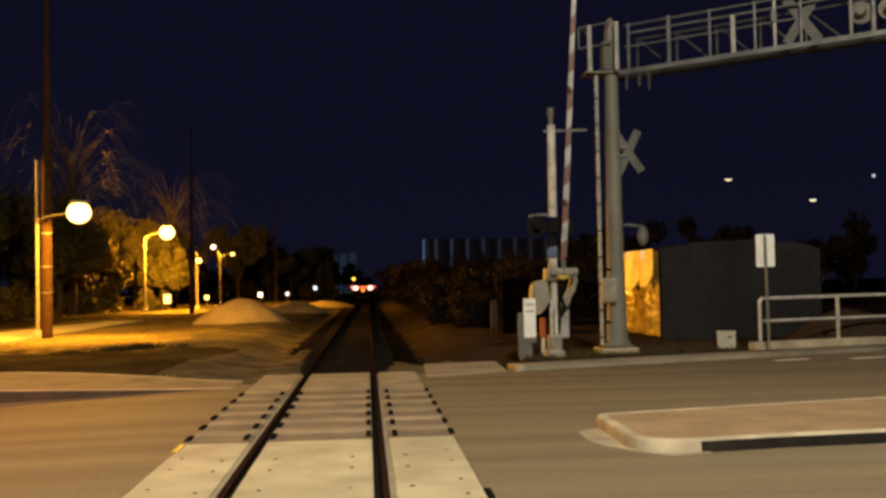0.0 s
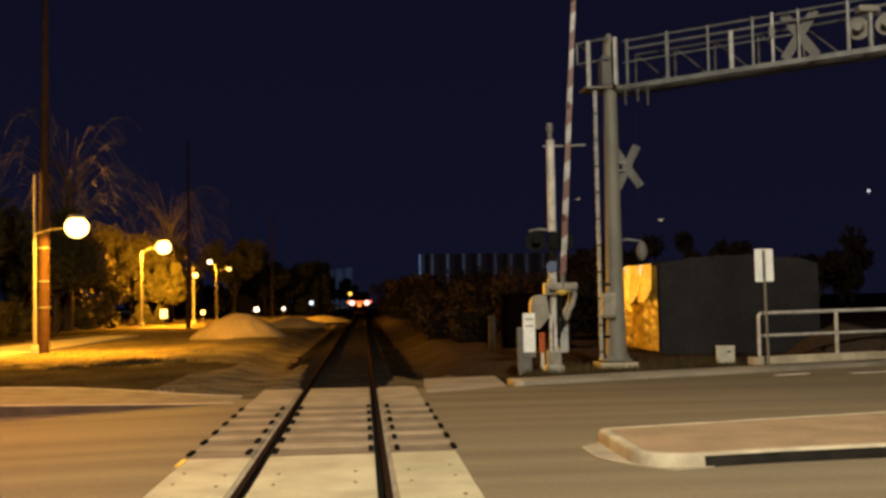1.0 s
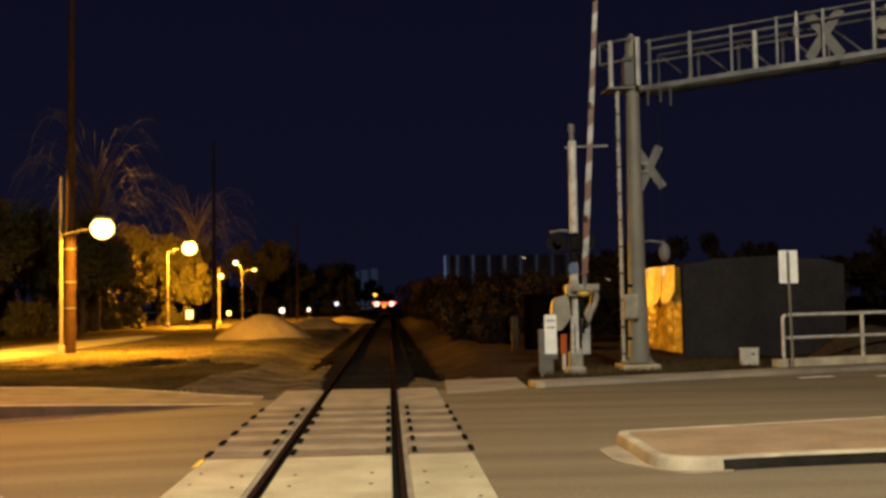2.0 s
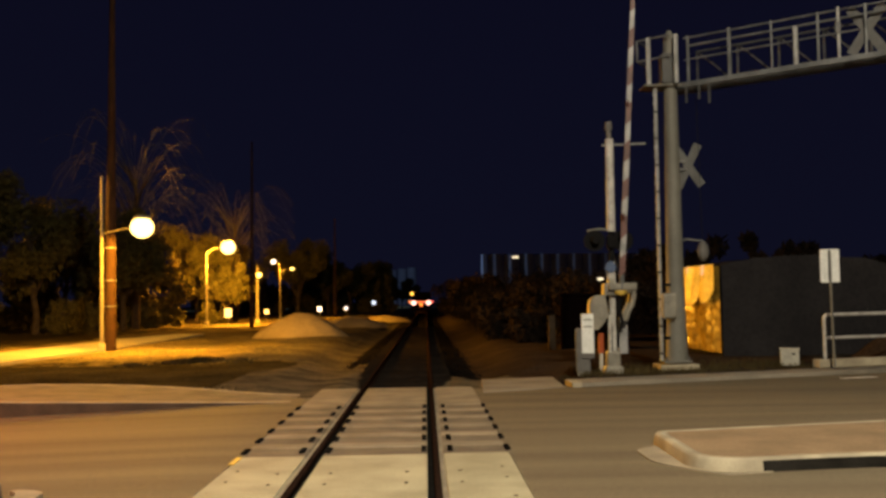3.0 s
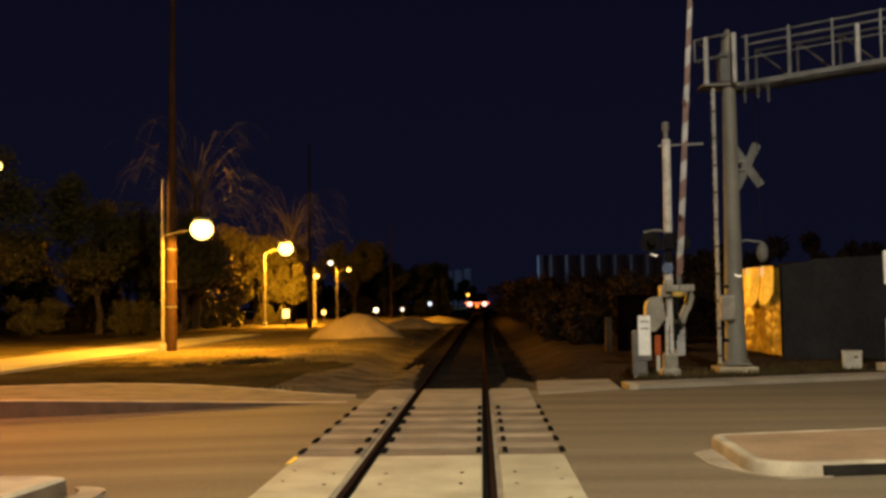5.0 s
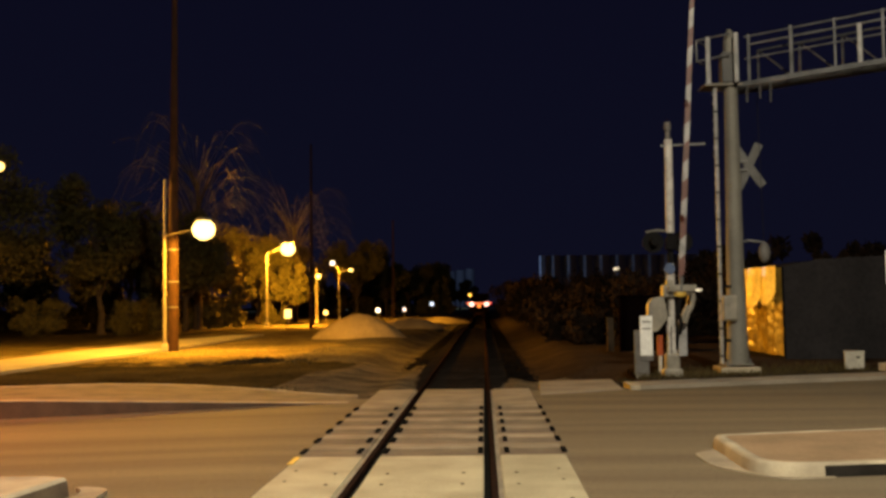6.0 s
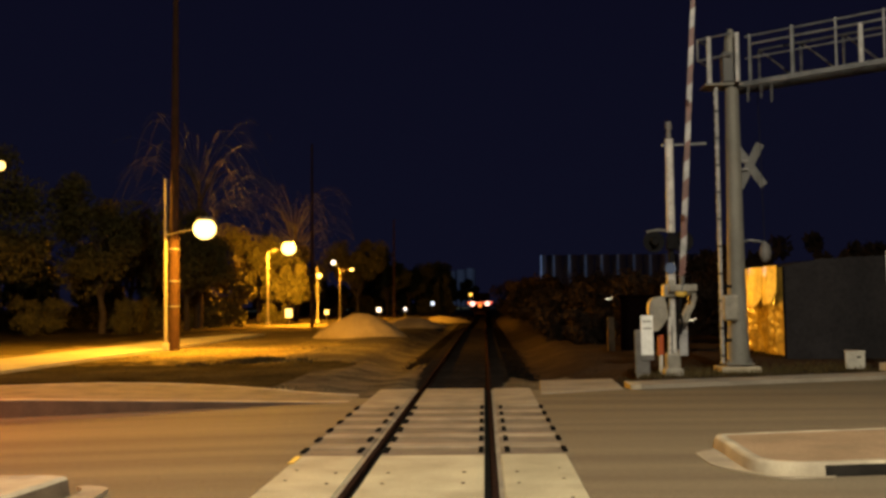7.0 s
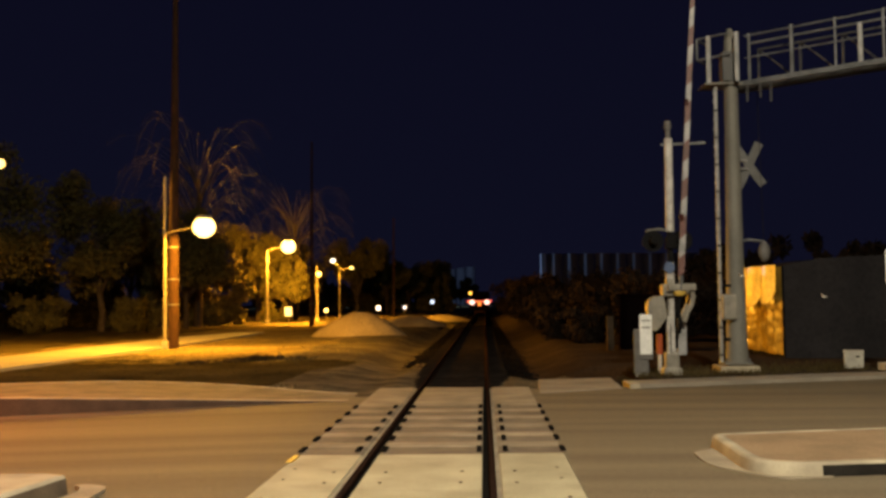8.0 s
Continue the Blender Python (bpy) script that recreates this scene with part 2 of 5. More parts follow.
def land(x, y):
    """Height of the ground."""
    if y < -9.5:
        return -0.36 if abs(x) < 2.6 else -0.03 + 0.03 * bump2(x, y, 0.3)
    if y < far_line(x):
        return -0.42
    d = y - far_line(x)
    grow = min(1.0, d / 0.8)
    if abs(x) < 2.3:
        return -0.34
    side = min(1.0, (abs(x) - 2.3) / 1.6)
    side = side * side * (3 - 2 * side)
    top = (0.02 if x < 0 else 0.11) + 0.06 * bump2(x, y, 0.22) + 0.012 * bump2(x, y, 0.9, 3)
    if x < 0:
        # shallow swale beside the pavement, low bank beside the ballast
        top += 0.08 * math.exp(-((x + 5.2) / 1.5) ** 2) * min(1, max(0, (y - 27) / 6)) * (1 if y < 64 else math.exp(-(y - 64) / 8))
        top -= 0.22 * math.exp(-((y - 27.5) / 3.2) ** 2) * min(1.0, max(0.0, (x + 12.6) / 3.5))
    if 0 < x < 4.2 and y < 29:
        top = min(top, -0.06)
    low = -0.42 if d <= 0 else -0.34
    return low + (top - low) * side if grow >= 1 else -0.1 + (low + (top - low) * side + 0.1) * grow


def steps(near, fine, far, limit):
    out, v = [], near
    while v < far:
        out.append(v)
        v += fine
    k = fine
    while v < limit:
        out.append(v)
        k *= 1.35
        v += k
    return out + [limit]


def ground():
    right = steps(0.0, 0.36, 22, 4500)
    xs = sorted({-v for v in right} | set(right))
    ahead = [18.0 + 0.28 * k for k in range(100)] + steps(46.0, 0.6, 100, 4500)
    ys = [-4500, -800, -120, -40, -20, -12, -9.8, -9.2, 0, 10, 15] + ahead
    b = bm()
    grid = [[b.verts.new((x, y, land(x, y))) for x in xs] for y in ys]
    for j in range(len(ys) - 1):
        for i in range(len(xs) - 1):
            f = b.faces.new((grid[j][i], grid[j][i + 1], grid[j + 1][i + 1], grid[j + 1][i]))
            x, y = (xs[i] + xs[i + 1]) / 2, (ys[j] + ys[j + 1]) / 2
            f.smooth = True
            edge = 34.5 + 2.2 * bump2(x, y, 0.35) + 2.6 * bump2(x, y, 1.7, 9) - 0.12 * (x + 8)
            if abs(x) < 3.9 + 0.5 * bump2(x, y, 0.7) and y < 27.0 + 1.4 * bump2(x, y, 0.4, 5) and (x < 0 or x < 3.4):
                f.material_index = 3
            elif x > 0:
                f.material_index = 2
            elif -6.4 + 0.9 * bump2(x, y, 0.3) + 0.8 * bump2(x, y, 1.9, 2) < x and y > 34 + 3 * bump2(x, y, 0.5):
                f.material_index = 3
            else:
                f.material_index = 1 if y < edge or x < -19.2 + 1.2 * bump2(x, y, 0.3) else 0
    ob = link("ground", b, [M["grass"], M["weeds"], M["dirt"], M["shoulder"]])
    tagged(ob, "dry grass, weeds and bare dirt beside the railway", "ground", kind="structure")


ground()


def road_z(x, y=0):
    """The road falls away from the crossing on the side of the path."""
    return -0.004 if x > -2.2 else -0.004 - min(0.24, (-2.2 - x) * 0.026)


def road():
    b = bm()
    xs = [-400, -120, -60, -30, -20, -15, -12, -10, -8, -6, -5, -4, -3.2, -2.6, -2.2, -1.65, 1.65, 2.2, 3, 3.9, 6, 9, 12, 16, 20, 25, 60, 120, 400]
    def back(x):
        if x < -1.6:
            return left_edge(max(x, -25)) - 0.6
        if x > 1.6:
            return right_edge(min(max(x, 3.9), 25)) + 0.4 if x > 2.9 else 22.6
        return 24.0
    rows = [(-1, lambda x: -9.0), (0, lambda x: 0.0), (1, lambda x: 8.0), (2, lambda x: 12.0), (3, lambda x: 16.0), (4, back)]
    lo = [[b.verts.new((x, f(x), road_z(x))) for x in xs] for _, f in rows]
    for j in range(len(rows) - 1):
        for i in range(len(xs) - 1):
            if -1.66 < xs[i] < 1.64:
                continue
            b.faces.new((lo[j][i], lo[j][i + 1], lo[j + 1][i + 1], lo[j + 1][i]))
    ex = bmesh.ops.extrude_face_region(b, geom=b.faces[:])
    for v in ex["geom"]:
        if isinstance(v, bmesh.types.BMVert):
            v.co.z -= 0.25
    bmesh.ops.recalc_face_normals(b, faces=b.faces[:])
    ob = link("road", b, M["asphalt"])
    tagged(ob, "worn grey asphalt road crossing the railway", "road", kind="structure")
    for k, (x, y, l, rz) in enumerate(((10.4, 23.55, 0.9, 17), (12.3, 23.55, 1.1, 14), (13.9, 23.4, 1.2, 10))):
        q = bm()
        box(q, (0, 0, 0), (l, 0.20, 0.006), 0.0015)
        mk = link("lane_mark", q, M["lane_paint"])
        mk.matrix_world = pose(x, y, 0.001, 0, 0, rz)
        tagged(mk, "worn white paint dash on the asphalt", "lane mark", "lane marks", "structure")


road()


def rounded(points, radius, n=6):
    """An outline with its corners rounded: points with a radius each."""
    out = []
    k = len(points)
    for i, (p, r) in enumerate(zip(points, radius)):
        if not r:
            out.append(p)
            continue
        p, a, c = Vector(p), Vector(points[i - 1]), Vector(points[(i + 1) % k])
        u, v = (a - p).normalized(), (c - p).normalized()
        for s in range(n + 1):
            t = s / n
            q0, q1 = p + u * r, p + v * r
            out.append(tuple((1 - t) ** 2 * q0 + 2 * t * (1 - t) * p + t * t * q1))
    return out


def inset(outline, d):
    c = [Vector(p) for p in outline]
    out, k = [], len(c)
    for i in range(k):
        u, v = (c[i] - c[i - 1]).normalized(), (c[(i + 1) % k] - c[i]).normalized()
        n = Vector((-u.y, u.x)) + Vector((-v.y, v.x))
        n = n.normalized() if n.length > 1e-6 else Vector((-u.y, u.x))
        out.append(tuple(c[i] + n * d))
    return out


def median(name, outline, label, paving, dark_from=None, lift=0.0, sunk=0.005, shaded_face=False):
    """A raised island: kerb ring and a paved top within it."""
    top = root(name, (0, 0, 0), label, "traffic island", kind="structure")
    inner = inset(outline, 0.16)
    b = bm()
    k = len(outline)
    z = lambda p: road_z(p[0]) - 0.03
    lo = [b.verts.new((*p, z(p))) for p in outline]
    hi = [b.verts.new((*p, z(p) + 0.15 + lift)) for p in inset(outline, 0.025)]
    hj = [b.verts.new((*p, z(p) + 0.18 + lift)) for p in inset(outline, 0.05)]
    ih = [b.verts.new((*p, z(p) + 0.18 + lift)) for p in inner]
    il = [b.verts.new((*p, z(p))) for p in inner]
    for i in range(k):
        j = (i + 1) % k
        for s, e in ((lo, hi), (hi, hj), (hj, ih), (ih, il)):
            f = b.faces.new((s[i], s[j], e[j], e[i]))
            f.smooth = True
            mid = (Vector(outline[i]) + Vector(outline[j])) / 2
            # dark_from: near-black road face beyond that x
            if shaded_face and s is lo or dark_from and mid.x > dark_from and outline[j][0] > outline[i][0] and s is lo:
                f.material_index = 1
    bmesh.ops.recalc_face_normals(b, faces=b.faces[:])
    part("kerb", b, [M["kerb"], M["shaded_kerb"] if shaded_face else M["dark_kerb"]], top, "pale concrete kerb, darker along its road face" if dark_from or shaded_face else "")
    b = bm()
    prism(b, inset(outline, 0.165), lambda x, y: road_z(x) - 0.03, lambda x, y: road_z(x) + 0.150 - sunk + lift)
    part("paving", b, paving, top)
    return top


isl = rounded([(3.52, 13.62), (3.46, 11.0), (5.0, 11.26), (40, 14.4), (40, 20.0), (8.0, 14.6)], (0.28, 0.75, 0, 0, 0, 0))
median("traffic_island", isl, "raised traffic island with pale concrete kerb and reddish paving", M["median_brick"], 4.3)
isl2 = rounded([(-3.9, 8.0), (-3.57, 10.62), (-3.86, 10.80), (-4.46, 10.88), (-30, 11.6), (-30, 8.4)], (0.1, 0.05, 0.12, 0, 0, 0))
# this kerb's outer face is coloured darker to show it turned from the light
median("traffic_island", isl2, "raised traffic island with pale concrete kerb and top", M["kerb"], None, 0.04, 0.004, True)


def gutter(outline, label):
    b = bm()
    prism(b, outline, -0.08, 0.008, 0.004)
    tagged(link("gutter_apron", b, M["pale_strip"]), label, "gutter apron", kind="structure")


gutter(rounded([(3.36, 13.1), (3.20, 12.9), (3.18, 11.9), (3.75, 10.98), (4.3, 11.12), (4.3, 11.4), (3.62, 11.6), (3.62, 13.3)], (0, 0.1, 0.3, 0.1, 0, 0, 0, 0)), "pale concrete apron round the nose of an island")
gutter(rounded([(-3.60, 10.82), (-3.50, 10.72), (-3.42, 10.45), (-3.55, 9.4), (-3.25, 9.4), (-3.17, 10.14), (-3.22, 10.78), (-3.54, 10.92)], (0, 0.05, 0.12, 0, 0, 0, 0.16, 0.05)), "pale concrete apron beside the island")


def pavements():
    # path side: pavement with a kerb that fades out towards the crossing
    def top(x, y):
        return 0.0 + 0.17 * min(1.0, max(0.0, (-2.9 - x) / 5.2))
    xs = [-1.95, -2.6, -3.3, -4.0, -4.8, -6, -7, -8, -9, -10, -11, -12.5, -14, -18, -25]
    front = [(x, 20.0 - 0.15 * min(5.2, max(0, -3.3 - x)) - (0.0)) for x in xs]
    rear = [(x, left_edge(x)) for x in xs]
    b = bm()
    for i in range(len(xs) - 1):
        p, q, r, s = front[i], front[i + 1], rear[i + 1], rear[i]
        hi = [b.verts.new((*v, top(*v) + 0.004)) for v in (p, q, r, s)]
        lo = [b.verts.new((*v, -0.4)) for v in (p, q, r, s)]
        b.faces.new(hi)
        # the upright kerb face takes the dark brown colour
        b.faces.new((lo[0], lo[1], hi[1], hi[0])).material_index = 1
        b.faces.new((lo[3], hi[3], hi[2], lo[2]))
    bmesh.ops.remove_doubles(b, verts=b.verts[:], dist=0.001)
    bmesh.ops.recalc_face_normals(b, faces=b.faces[:])
    tagged(link("pavement", b, [M["worn_concrete"], M["brown_kerb"]]), "concrete pavement with a dark brown kerb along the road", "pavement", kind="structure")
    # pale kerb lip along the road edge and gravelly back edge
    b = bm()
    for i in range(len(xs) - 1):
        for line, dz in ((front, 0.0), (rear, 0.0)):
            a, c = Vector((*line[i], top(*line[i]))), Vector((*line[i + 1], top(*line[i + 1])))
            o = 0.09 if line is front else -0.08
            v = [b.verts.new(w) for w in (a + Vector((0, o - 0.08, -0.02)), c + Vector((0, o - 0.08, -0.02)), c + Vector((0, o - 0.07, 0.014)), a + Vector((0, o - 0.07, 0.014)), c + Vector((0, o + 0.09, 0.014)), a + Vector((0, o + 0.09, 0.014)))]
            b.faces.new((v[0], v[1], v[2], v[3]))
            b.faces.new((v[3], v[2], v[4], v[5]))
    bmesh.ops.recalc_face_normals(b, faces=b.faces[:])
    tagged(link("kerb_lip", b, M["kerb"]), "pale worn concrete kerb lip of the pavement", "kerb", kind="structure")
    # gate side: flat apron beside the track, kerb and pavement behind it
    b = bm()
    prism(b, [(1.80, 21.4), (3.6, 22.4), (3.7, 25.4), (1.95, 25.0)], -0.3, 0.012, 0.006)
    tagged(link("apron", b, M["sidewalk"]), "flat concrete apron beside the track", "apron", kind="structure")
    kx = [3.75, 5, 7, 9, 12, 16, 20, 25]
    b = bm()
    prism(b, [(x, right_edge(x)) for x in kx] + [(x, right_edge(x) + 0.22) for x in kx[::-1]], -0.3, 0.088, 0.03)
    tagged(link("kerb", b, M["sidewalk"]), "pale concrete kerb along the far road edge", "kerb", kind="structure")
    b = bm()
    prism(b, [(x, right_edge(x) + 0.224) for x in kx] + [(x, right_edge(x) + 1.15) for x in kx[::-1]], -0.3, 0.080)
    tagged(link("pavement", b, M["sidewalk"]), "worn concrete pavement strip behind the kerb", "pavement", kind="structure")
    b = bm()
    prism(b, rounded([(3.74, 22.3), (3.98, 22.36), (4.0, 23.4), (3.74, 23.4)], (0.1, 0.1, 0, 0)), -0.3, 0.095, 0.03)
    tagged(link("kerb", b, M["kerb"]), "kerb return at the end of the pavement", "kerb", kind="structure")
    # footpath on the far left
    left = [(-16.6, 23.4), (-16.6, 40), (-16.6, 58), (-15.4, 67)]
    right = [(-13.2, 23.4), (-13.2, 40), (-13.2, 58), (-13.5, 67)]
    b = bm()
    prism(b, left + right[::-1], -0.2, 0.12, 0.01)
    tagged(link("footpath", b, M["path_concrete"]), "pale concrete footpath lit by sodium street lamps", "footpath", kind="structure")


pavements()


# ---------------------------------------------------------------- railway
def rails():
    tr = root("railway_track", (0, 0, 0), "single railway track with rusty rails running into the dark", "railway track")
    for side in (-1, 1):
        b = bm()
        x = side * 0.7525
        prof = [(-0.07, -0.17), (0.07, -0.17), (0.07, -0.155), (0.012, -0.14), (0.012, -0.045), (0.036, -0.035), (0.036, -0.008), (0.026, 0), (-0.026, 0), (-0.036, -0.008), (-0.036, -0.035), (-0.012, -0.045), (-0.012, -0.14), (-0.07, -0.155)]
        ends = [[b.verts.new((x + u, y, v)) for u, v in prof] for y in (-60, 700)]
        for i in range(len(prof)):
            j = (i + 1) % len(prof)
            b.faces.new((ends[0][i], ends[0][j], ends[1][j], ends[1][i]))
        bmesh.ops.recalc_face_normals(b, faces=b.faces[:])
        part("rail", b, M["rail"], tr)
    q = bm()
    box(q, (0, 0, -0.26), (2.6, 0.23, 0.17), 0.012)
    first = part("tie", q, M["tie"], tr)
    first.location = (0, 23.75, 0)
    for k in range(1, 120):
        o = first.copy()
        scene.collection.objects.link(o)
        o.parent = tr
        o.location = (0.03 * random.uniform(-1, 1), 23.75 + 0.55 * k, random.uniform(-0.01, 0.006))
        o.rotation_euler = (0, 0, radians(random.uniform(-1, 1)))
    # ballast bed
    b = bm()
    ys = [-60, -20, 0, 22.9] + [23.4 + 0.4 * k for k in range(110)] + [70, 80, 95, 120, 160, 220, 320, 700]
    xs = [-2.75, -2.3, -1.9, -1.6, -1.35, -1.0, -0.75, -0.4, 0, 0.4, 0.75, 1.0, 1.35, 1.6, 1.9, 2.3, 2.75]
    h = lambda x, y: (-0.24 if abs(x) < 1.45 else -0.24 - (abs(x) - 1.45) * 0.16) + 0.035 * bump2(x, y, 3.1) + 0.02 * bump2(x, y, 7)
    g = [[b.verts.new((x, y, h(x, y) if y > 23 else -0.33)) for x in xs] for y in ys]
    for j in range(len(ys) - 1):
        for i in range(len(xs) - 1):
            b.faces.new((g[j][i], g[j][i + 1], g[j + 1][i + 1], g[j + 1][i])).smooth = True
    tagged(link("ballast_bed", b, M["ballast"]), "dark crushed stone ballast under the track", "ballast", kind="structure")
    # loose stones near the crossing
    vs, fs = [], []
    tet = [(-1, -1, -0.6), (1, -1, -0.5), (0.2, 1, -0.6), (0, 0, 0.8), (-0.8, 0.6, 0.3)]
    for _ in range(5200):
        x, y = random.uniform(-2.7, 2.7), 23.5 + 26 * random.random() ** 1.6
        if abs(abs(x) - 0.7525) < 0.09:
            continue
        s = random.uniform(0.018, 0.042)
        m = pose(x, y, h(x, y) + s * 0.4, *(random.uniform(0, 360) for _ in range(3)))
        k = len(vs)
        vs += [m @ (Vector(p) * s * random.uniform(0.8, 1.2)) for p in tet]
        fs += [(k, k + 1, k + 3), (k + 1, k + 2, k + 3), (k + 2, k + 4, k + 3), (k + 4, k, k + 3), (k, k + 2, k + 1), (k, k + 4, k + 2)]
    me = bpy.data.meshes.new("ballast_stones")
    me.from_pydata(vs, [], fs)
    me.materials.append(M["ballast"])
    tagged(new("ballast_stones", me), "loose dark ballast stones", "ballast", kind="stuff")


def gravel_fans():
    """Pale dusty gravel washed against the far end of the crossing on both sides of the rails."""
    for x0, x1, reach, length in ((-4.3, -0.86, 15.0, 17.0), (0.86, 2.9, 7.0, 10.0)):
        nx, ny = 30, 90
        b = bm()
        g = []
        for j in range(ny + 1):
            row = []
            for i in range(nx + 1):
                x = x0 + (x1 - x0) * i / nx
                start = 23.12 if abs(x) < 1.72 else (left_edge(x) + 0.05 if x < 0 else 22.7)
                y = start + length * (j / ny) ** 1.4
                bed = -0.24 - max(0, abs(x) - 1.45) * 0.16
                flat = sum(land(x + p, y + q) for p, q in ((0, 0), (0.7, 0), (-0.7, 0), (0, 0.7), (0, -0.7))) / 5 if y > start + 1.5 else land(x, y)
                base = max(bed, flat) if abs(x) < 2.7 else flat
                near = max(0.0, 1 - (y - start) / reach)
                t = 0.12 * near ** 0.8 + 0.06 - 0.13 * (1 - near) ** 6 + 0.010 * bump2(x, y, 0.6, 4) + 0.008 * bump2(x, y, 4.5, 8)
                hem = (x1 - x if x < 0 else x - x0) / (0.4 + 0.12 * (y - start))
                t = t * min(1.0, hem + 0.15) - 0.03 * max(0.0, 1 - 3 * hem)
                row.append(b.verts.new((x, y, min(-0.03, base + t))))
            g.append(row)
        for j in range(ny):
            for i in range(nx):
                b.faces.new((g[j][i], g[j][i + 1], g[j + 1][i + 1], g[j + 1][i])).smooth = True
        bmesh.ops.recalc_face_normals(b, faces=b.faces[:])
        tagged(link("gravel_fan", b, M["dust"]), "pale dusty gravel washed against the end of the crossing", "gravel", kind="structure")


rails()
gravel_fans()


def crossing():
    cr = root("crossing_surface", (0, 0, 0), "concrete panel level crossing, near panels pale, farther ones worn", "level crossing", kind="structure")

    def slab(w, l, mat, gap=0.012):
        q = bm()
        box(q, (0, 0, -0.10), (w, l - gap, 0.20), 0.010)
        me = bpy.data.meshes.new("panel")
        q.to_mesh(me)
        q.free()
        me.materials.append(mat)
        return me

    def put(me, x, y, z=0.0, name="panel", tilt=0.12):
        o = new(name, me)
        o.parent = cr
        o.matrix_world = pose(x, y, z + random.uniform(-0.004, 0.002), random.uniform(-tilt, tilt), random.uniform(-tilt, tilt), 0)
        return o

    GW, FW = 1.28, 0.80            # gauge panels, field panels
    FX = 0.845 + FW / 2
    y = -9.0
    L = 2.44
    big = [slab(GW, L, M["concrete"]), slab(FW, L, M["concrete"])]
    while y < 12.9 - 0.05:
        put(big[0], 0, y + L / 2)
        for s in (-1, 1):
            put(big[1], s * FX, y + L / 2)
        y += L
    y0 = 12.96
    U = 1.09
    for k in range(6):
        yy = y0 + k * U
        for w, x in ((GW, 0), (FW, -FX), (FW, FX)):
            put(slab(w, 0.70, M["worn_concrete"], 0.02), x, yy + 0.35, -0.006)
            put(slab(w, 0.39, M["pale_strip"], 0.02), x, yy + 0.70 + 0.195, 0.0)
    yy = y0 + 6 * U
    for k in range(2):
        l = (23.1 - yy) / 2
        for w, x in ((GW, 0), (FW, -FX), (FW, FX)):
            put(slab(w, l, M["pale_strip"]), x, yy + l * (k + 0.5))
    # rubber blocks beside the rails and along the outer edges
    q = bm()
    box(q, (0, 0, 0), (0.065, 0.38, 0.03), 0.006)
    rub = bpy.data.meshes.new("rubber_block")
    q.to_mesh(rub)
    q.free()
    rub.materials.append(M["rubber"])
    for k in range(6):
        for x in (-0.60, 0.60, -0.93, 0.93):
            put(rub, x, y0 + k * U + 0.42, 0.006, "rubber_block")
        for x in (-1.652, 1.652):
            put(rub, x, y0 + k * U + 0.42, 0.006, "rubber_block")
    put(rub, 1.665, 9.3, 0.006, "rubber_block")
    # lifting sockets in the pale panels
    q = bm()
    bmesh.ops.create_cone(q, cap_ends=True, segments=8, radius1=0.021, radius2=0.021, depth=0.006)
    sock = bpy.data.meshes.new("socket")
    q.to_mesh(sock)
    q.free()
    sock.materials.append(M["rubber"])
    for y in (10.9, 11.6, 9.1, 9.8):
        for x in (-0.42, 0.42, -1.0, -1.48, 1.0, 1.48):
            put(sock, x, y + (0.25 if abs(x) > 1.2 else 0), 0.004, "socket", 0)
    # yellow paint on a panel corner
    q = bm()
    box(q, (0, 0, 0), (0.07, 0.55, 0.012), 0.003)
    part("paint_mark", q, M["yellow_paint"], cr, "yellow paint mark").matrix_world = pose(-1.64, 12.6, 0.004)
    # rubber seals between rail and panels
    for x0, x1, z in ((-0.716, -0.642, -0.055), (0.642, 0.716, -0.055), (-0.842, -0.790, -0.02), (0.790, 0.842, -0.02)):
        q = bm()
        box(q, ((x0 + x1) / 2, 7.0, z - 0.05), (x1 - x0, 32.0, 0.10), 0.004)
        part("seal", q, M["rubber"] if z < -0.03 else M["pale_strip"], cr)


crossing()


